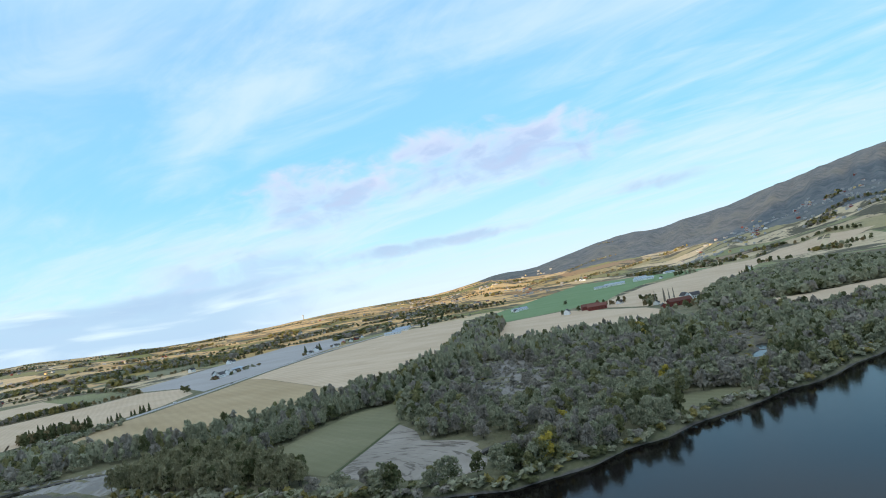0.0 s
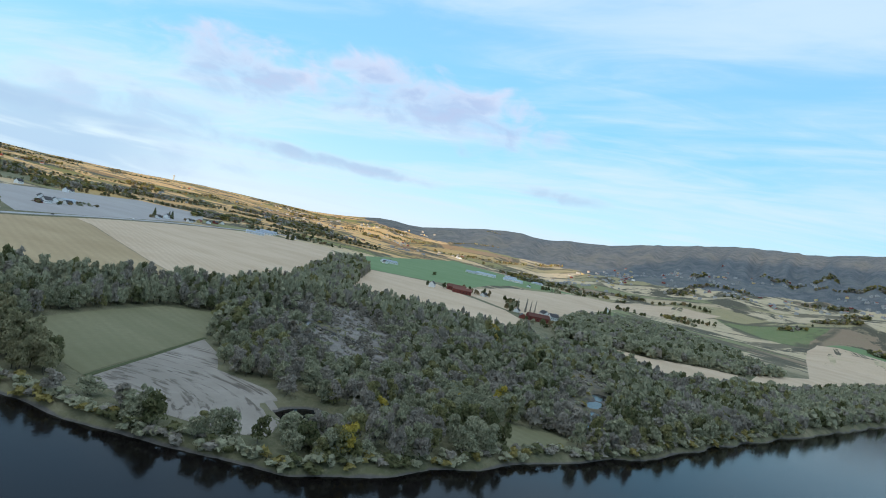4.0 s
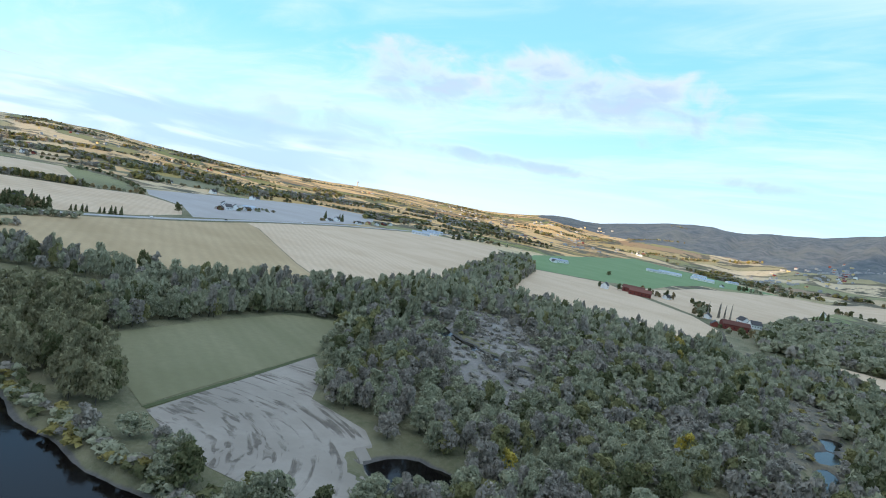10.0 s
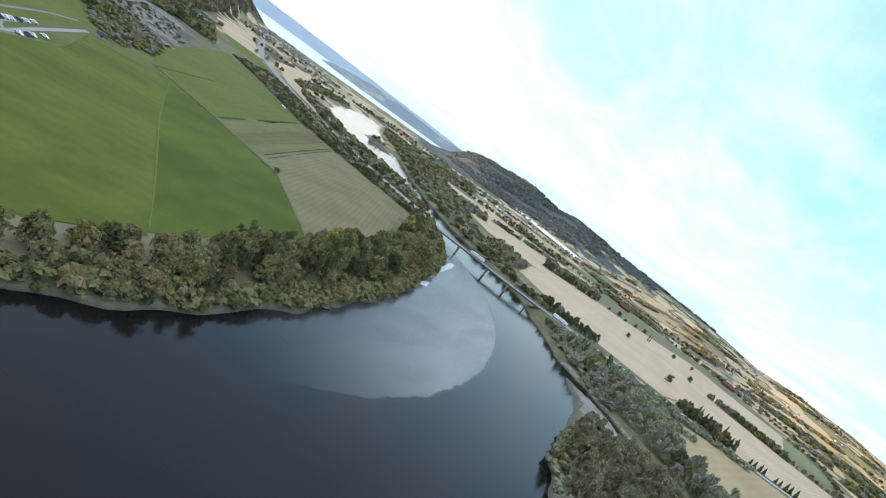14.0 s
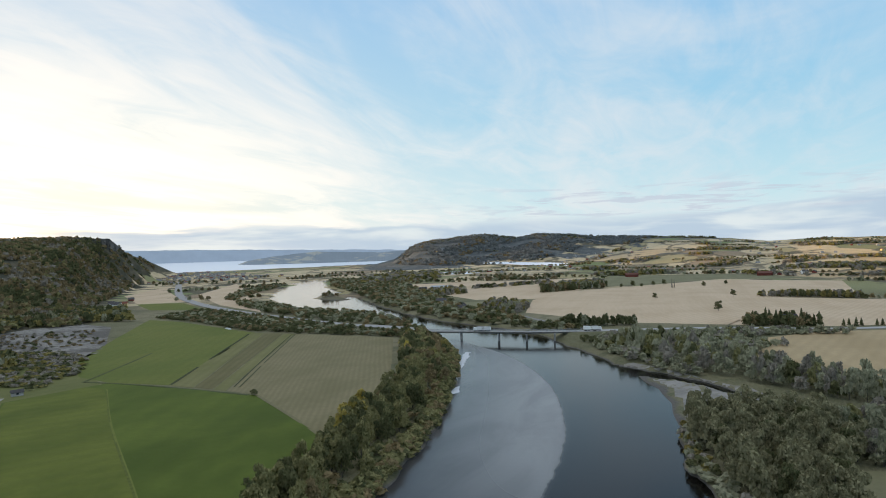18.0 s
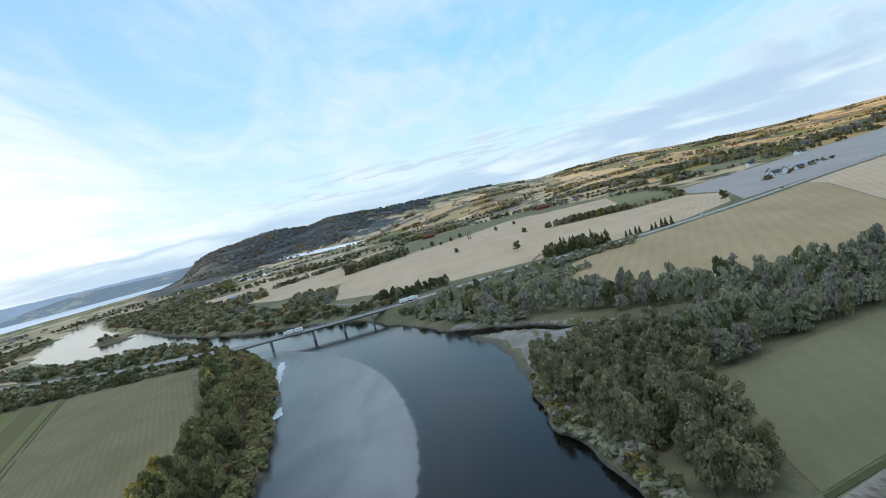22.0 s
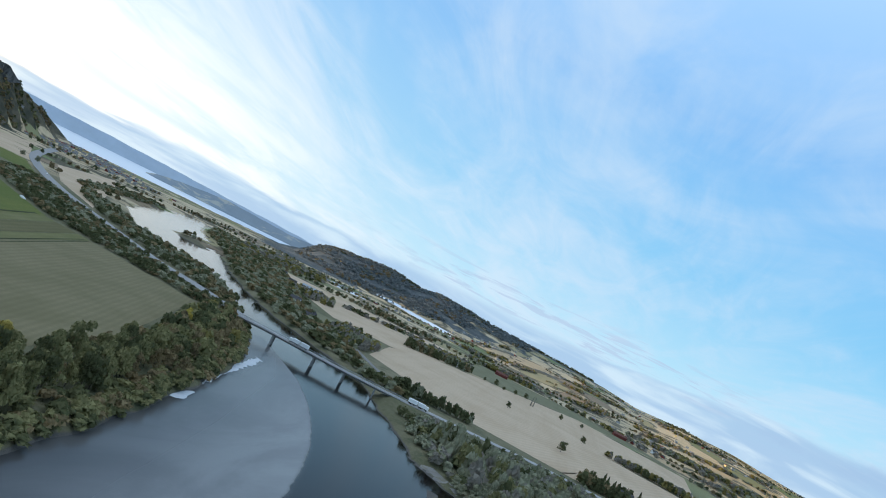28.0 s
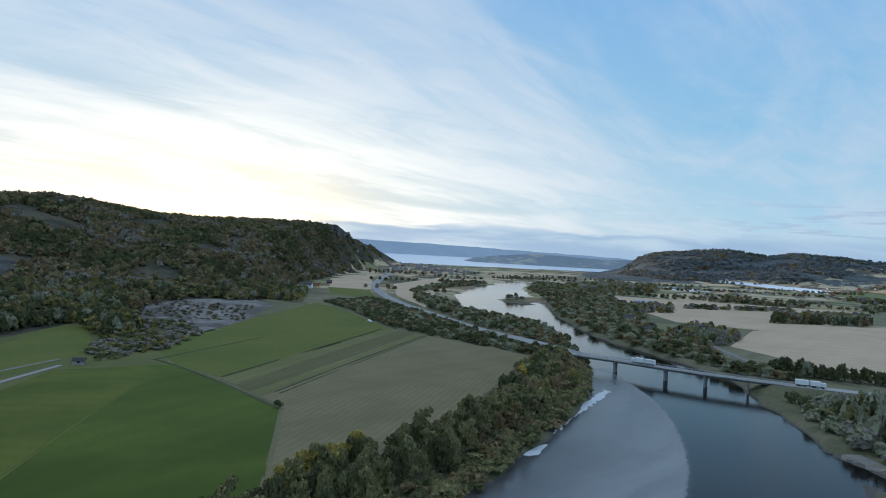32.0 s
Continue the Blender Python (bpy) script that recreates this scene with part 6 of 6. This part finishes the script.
# ---- the rock wall at the end of the wooded hill ----
def cliff():
    """A broken wall of rock below the crest, with ledges and buttresses."""
    azs = np.linspace(47.6, 57.5, 110)
    levels = np.linspace(0, 1, 9)
    co = []
    for az in azs:
        r1, el = float(np.interp(az, H_AZ, H_R1)), float(np.interp(az, H_AZ, H_EL))
        top = EYE + math.tan(radians(el)) * r1 + 4 * noise.noise(Vector((az * 2.0, 0, 0)))
        tall = 46 * float(ease(az, 47.6, 48.6)) * (1 - 0.75 * float(ease(az, 51.0, 57.5))) + 2
        for v in levels:
            jut = 16 * noise.noise(Vector((az * 3.1, v * 1.4, 2))) + 7 * noise.noise(Vector((az * 11, v * 5, 4)))
            x, y = polar(az, r1 - 26 - 20 * (1 - v) ** 1.5 + jut * (0.4 + 0.6 * (1 - abs(2 * v - 1))))
            co.append((x, y, top - tall * (1 - v)))
        x, y = polar(az, r1 + 70)
        co.append((x, y, top - 3))
    m = len(levels) + 1
    quads = [(a * m + k, (a + 1) * m + k, (a + 1) * m + k + 1, a * m + k + 1) for a in range(len(azs) - 1) for k in range(m - 1)]
    return tagged(new("cliff", mesh_from("cliff", co, quads, M["rock"], False)), "dark grey rock wall below the crest of the wooded hill", "cliff", kind="structure")


cliff()

# ---- pale drift along the bank ----
for poly in ([(-152, 428), (-146, 425), (-134, 369), (-122, 322), (-124, 318), (-131, 340), (-139, 372)], [(-118, 306), (-115, 306), (-112, 288), (-115, 286)]):
    bm = bmesh.new()
    ragged = []
    for (x0, y0), (x1, y1) in zip(poly, poly[1:] + poly[:1]):
        steps = max(1, int(math.hypot(x1 - x0, y1 - y0) / 3.0))
        for k in range(steps):
            ragged.append((x0 + (x1 - x0) * k / steps + rng.uniform(-1.3, 1.3), y0 + (y1 - y0) * k / steps + rng.uniform(-0.6, 0.6)))
    f = bm.faces.new([bm.verts.new((x, y, 0)) for x, y in ragged])
    r = bmesh.ops.extrude_face_region(bm, geom=[f])
    bmesh.ops.translate(bm, verts=[v for v in r["geom"] if isinstance(v, bmesh.types.BMVert)], vec=(0, 0, 0.25))
    bmesh.ops.recalc_face_normals(bm, faces=bm.faces[:])
    me = bpy.data.meshes.new("foam_drift")
    bm.to_mesh(me)
    bm.free()
    me.materials.append(M["foam"])
    ob = tagged(new("foam_drift", me), "white drift of foam against the river bank", "foam", kind="structure")
    ob.location = (2.6, 0.6, WATER_Z - 0.1)


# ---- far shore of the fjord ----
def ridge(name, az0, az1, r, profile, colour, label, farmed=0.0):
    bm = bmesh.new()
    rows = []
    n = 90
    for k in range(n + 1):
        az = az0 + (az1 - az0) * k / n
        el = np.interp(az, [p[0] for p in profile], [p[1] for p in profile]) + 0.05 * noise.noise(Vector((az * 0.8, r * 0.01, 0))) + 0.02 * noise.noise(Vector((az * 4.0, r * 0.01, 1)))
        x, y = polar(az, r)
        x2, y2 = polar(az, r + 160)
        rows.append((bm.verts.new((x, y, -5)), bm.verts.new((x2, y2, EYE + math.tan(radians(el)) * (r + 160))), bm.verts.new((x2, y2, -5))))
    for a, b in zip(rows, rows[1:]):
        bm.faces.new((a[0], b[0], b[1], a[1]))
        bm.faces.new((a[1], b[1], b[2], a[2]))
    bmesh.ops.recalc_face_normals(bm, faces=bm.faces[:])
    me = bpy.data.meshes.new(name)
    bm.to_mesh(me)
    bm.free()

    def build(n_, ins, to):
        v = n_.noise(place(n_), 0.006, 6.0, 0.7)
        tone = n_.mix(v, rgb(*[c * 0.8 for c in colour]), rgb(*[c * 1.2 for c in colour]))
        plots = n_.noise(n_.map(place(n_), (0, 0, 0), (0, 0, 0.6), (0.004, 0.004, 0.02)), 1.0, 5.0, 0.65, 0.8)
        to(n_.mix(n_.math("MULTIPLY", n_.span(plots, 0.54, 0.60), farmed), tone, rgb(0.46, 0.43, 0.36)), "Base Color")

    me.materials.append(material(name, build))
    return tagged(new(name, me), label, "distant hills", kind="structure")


# both base colours are blue-grey because distant haze is painted into them
ridge("backdrop", 49.5, 21.0, 4640, [(21, 0.0), (24, 0.10), (27, 0.22), (33, 0.36), (38, 0.50), (43, 0.60), (47, 0.64), (49.5, 0.64)], (0.40, 0.455, 0.52), "hills beyond the fjord, haze painted in as blue")
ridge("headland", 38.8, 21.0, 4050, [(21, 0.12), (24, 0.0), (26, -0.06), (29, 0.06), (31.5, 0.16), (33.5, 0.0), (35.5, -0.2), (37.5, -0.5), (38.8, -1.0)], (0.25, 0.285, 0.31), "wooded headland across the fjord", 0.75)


# ---- ditches and wheel tracks in the fields ----
M["ditch"] = plain("ditch", (0.060, 0.068, 0.030), 0.95, 0.3, 0.4)
M["sward"] = plain("sward", (0.108, 0.124, 0.030), 0.95, 0.25, 0.4)
M["rut"] = plain("rut", (0.21, 0.185, 0.10), 0.95, 0.25, 0.4)
for pts_, half, mat, label in (
    ([(-356, 252), (-332, 253), (-289, 252), (-221, 246)], 1.1, "ditch", "dark grassy ditch between two fields"),
    ([(-289, 258), (-334, 350), (-394, 474)], 1.0, "ditch", "dark grass margin between two fields"),
    ([(-320, 238), (-250, 178), (-166, 112), (-124, 78)], 0.5, "sward", "pale wheel track across the green field"),
    ([(-317, 235), (-247, 175), (-163, 109), (-121, 75)], 0.4, "sward", "pale wheel track across the green field"),
    ([(-355, 250), (-372, 290), (-403, 357)], 0.8, "ditch", "dark furrow in the green field"),
    ([(-240, 262), (-287, 360), (-342, 478)], 0.45, "ditch", "dark wheel track in the stubble field"),
    ([(-244, 262), (-291, 360), (-346, 478)], 0.45, "ditch", "dark wheel track in the stubble field"),
    ([(-216, 247), (-170, 212), (-137, 186)], 1.0, "rut", "pale grass strip along the field edge"),
    ([(58, 118), (100, 136), (148, 158)], 1.0, "ditch", "dark field boundary between meadow and ploughland"),
):
    ribbon("field_margin", ground_line(pts_), half, mat, label, "track", 0.22, 0.3, 6.0)


# ---- copses and scrub ----
def copse(name, quad, depth, spacing, kinds, mats, tall, wide, label, keep=0.85):
    """A stand over the near part of a four-cornered plot."""
    a, b, c, d = (np.array(q, float) for q in quad)
    poly = [tuple(a), tuple((a + b) / 2 - (d - a) * 0.04), tuple(b), tuple(b + (c - b) * depth), tuple((a + b) / 2 + (c + d - a - b) / 2 * depth * 1.2), tuple(a + (d - a) * depth * 0.8)]
    spots = scatter(poly, spacing, keep=keep)
    if len(spots):
        joined(name, spots, kinds, mats, tall, wide, label, trunks=False)


BROWN_MIX = [("leaf_dark", 0.22), ("leaf_bare", 0.36), ("leaf_autumn", 0.32), ("leaf", 0.10)]
for quad, depth, spacing, tall, label in (
    ([(-691, 1307), (-592, 1578), (-901, 2336), (-1006, 1850)], 0.5, 15.0, 11.0, "dark belt of trees beyond the river bend"),
    ([(-381, 939), (-335, 1019), (-413, 1225), (-467, 1123)], 0.5, 8.0, 9.0, "strip of dark trees among the tan fields"),
    ([(-360, 1138), (-233, 1318), (-294, 1626), (-449, 1387)], 0.10, 11.0, 7.0, "broken hedge between two tan fields"),
    ([(-210, 1093), (-113, 1200), (-157, 1595), (-288, 1444)], 0.28, 10.0, 10.0, "brown garden trees round a farmstead"),
    ([(-221, 712), (-166, 660), (-165, 800), (-255, 900)], 0.7, 7.0, 9.0, "dark wood between the track and the river"),
    ([(427, 1265), (489, 1283), (622, 1618), (544, 1595)], 0.35, 10.0, 11.0, "dark copse on the rise"),
    ([(502, 1671), (613, 1698), (740, 2035), (588, 1938)], 0.4, 11.0, 11.0, "dark copse on the upper slope"),
    ([(627, 1258), (770, 1323), (1086, 1865), (867, 1733)], 0.35, 12.0, 11.0, "long brown wood above the grey field"),
    ([(796, 1368), (904, 1410), (1143, 1785), (997, 1714)], 0.3, 12.0, 10.0, "brown wood on the slope"),
    ([(629, 1507), (793, 1587), (985, 1965), (756, 1801)], 0.2, 12.0, 9.0, "row of dark trees across the slope"),
    ([(859, 1057), (1146, 1134), (1500, 1500), (1200, 1420)], 0.4, 17.0, 8.0, "garden trees among village houses"),
):
    copse("copse", quad, depth, spacing, ["tiny", "tiny", "firtiny"] if spacing > 9.5 else ["far", "far", "firfar"], BROWN_MIX, tall, spacing * 1.35, label)
village = scatter([(859, 1057), (1146, 1134), (1350, 1330), (1050, 1250)], 42.0, keep=0.7)
distant_houses("village_houses", village, "white and red wooden houses among garden trees")


def clumps(az0, az1, r0, r1, count, spacing):
    """Rounded and drawn-out woods on the far slopes."""
    out = []
    for _ in range(count):
        az, r = rng.uniform(az0, az1), r0 * (r1 / r0) ** rng.random()
        x, y = polar(az, r)
        a = radians(az + rng.normal() * 20)
        long, deep = rng.uniform(30, 120), rng.uniform(12, 45)
        for _ in range(int(long * deep * 3.1 / spacing**2)):
            q, w = rng.random() ** 0.5, rng.random() * 6.283
            u, v = long * q * math.cos(w), deep * q * math.sin(w)
            out.append((x + math.cos(a) * u - math.sin(a) * v, y + math.sin(a) * u + math.cos(a) * v))
    p = np.array(out)
    z = lie(p[:, 0], p[:, 1])
    ok = (z > -1) & (np.abs(p[:, 0]) < 4700) & (p[:, 1] < 4700)
    for f in NEAR_FIELDS:
        ok &= sdf(p[:, 0], p[:, 1], f[1]) > 0
    return np.stack([p[ok, 0], p[ok, 1], z[ok]], -1)


joined("copse", clumps(-58, 6, 1550, 4000, 64, 11.0), ["tiny", "tiny", "firtiny"], BROWN_MIX, 10.0, 15.0, "brown and dark woods scattered over the far slopes", trunks=False)
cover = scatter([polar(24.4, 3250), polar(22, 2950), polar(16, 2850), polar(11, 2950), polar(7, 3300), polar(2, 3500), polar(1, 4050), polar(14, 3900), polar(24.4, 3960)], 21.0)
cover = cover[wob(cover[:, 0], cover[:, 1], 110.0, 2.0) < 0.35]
joined("hill_forest", cover, ["tiny", "firtiny"], [("leaf_hazed", 0.9), ("leaf_brown", 0.1)], 10.0, 23.0, "dark grey-green forest over the northern hill, haze put into its colour", trunks=False, patch=120.0)
joined("copse", clumps(-104, -70, 1700, 2900, 22, 11.0), ["tiny", "tiny", "firtiny"], BROWN_MIX, 10.0, 15.0, "dark woods round the town below the mountain", trunks=False)
joined("thicket", scatter([(-60, 478), (-38, 430), (-12, 392), (8, 364), (28, 348), (23, 401), (60, 440), (96, 487), (40, 500), (-20, 505)], 5.0, keep=0.85), ["bush", "mid"], MIXED, 6.0, 7.0, "grey-green scrub between the bridge and the mud bar")
joined("thicket", scatter([(-366, 224), (-391, 222), (-446, 254), (-500, 300), (-540, 332), (-495, 345), (-439, 325), (-385, 274)], 5.0, keep=0.85), ["bush"], [("leaf_bare", 0.4), ("leaf_dark", 0.35), ("leaf_autumn", 0.25)], 3.0, 6.0, "low purple-brown scrub beside the gravel pit", trunks=False)
joined("thicket", scatter([(-560, 322), (-633, 370), (-661, 424), (-605, 473), (-495, 394)], 6.0, keep=0.34), ["bush"], [("leaf_bare", 0.4), ("leaf_dark", 0.3), ("leaf_brown", 0.3)], 2.6, 5.0, "sparse bushes in the gravel pit", trunks=False)

# the quiet old channel beyond the fields
for poly in ([(-730, 1990), (-700, 1930), (-640, 1800), (-600, 1830), (-569, 1907), (-600, 1960), (-660, 2010), (-715, 2030)], [(-862, 2854), (-760, 2850), (-658, 2821), (-520, 2780), (-408, 2714), (-369, 2470), (-480, 2560), (-622, 2690), (-740, 2760), (-832, 2804)]):
    lay("water", poly, "fjord", "still pale channel beyond the fields", "water", 0.6, 40.0)

for poly in REEDS:
    edge = scatter(poly, 6.0, holes=PONDS)
    edge = edge[-sdf(edge[:, 0], edge[:, 1], poly) < 9 + 8 * wob(edge[:, 0], edge[:, 1], 15.0, 4.0)]
    joined("woodland", edge, ["mid"], [("leaf_bare", 0.45), ("leaf", 0.45), ("leaf_olive", 0.10)], 8.0, 7.0, "thin grey trees closing round a boggy clearing")
    joined("reed_tufts", scatter(poly, 4.0, holes=PONDS, keep=0.3), ["bush"], [("leaf_bare", 0.5), ("leaf_autumn", 0.25), ("leaf", 0.25)], 1.8, 4.5, "brown reed tufts and low bog shrubs", trunks=False)
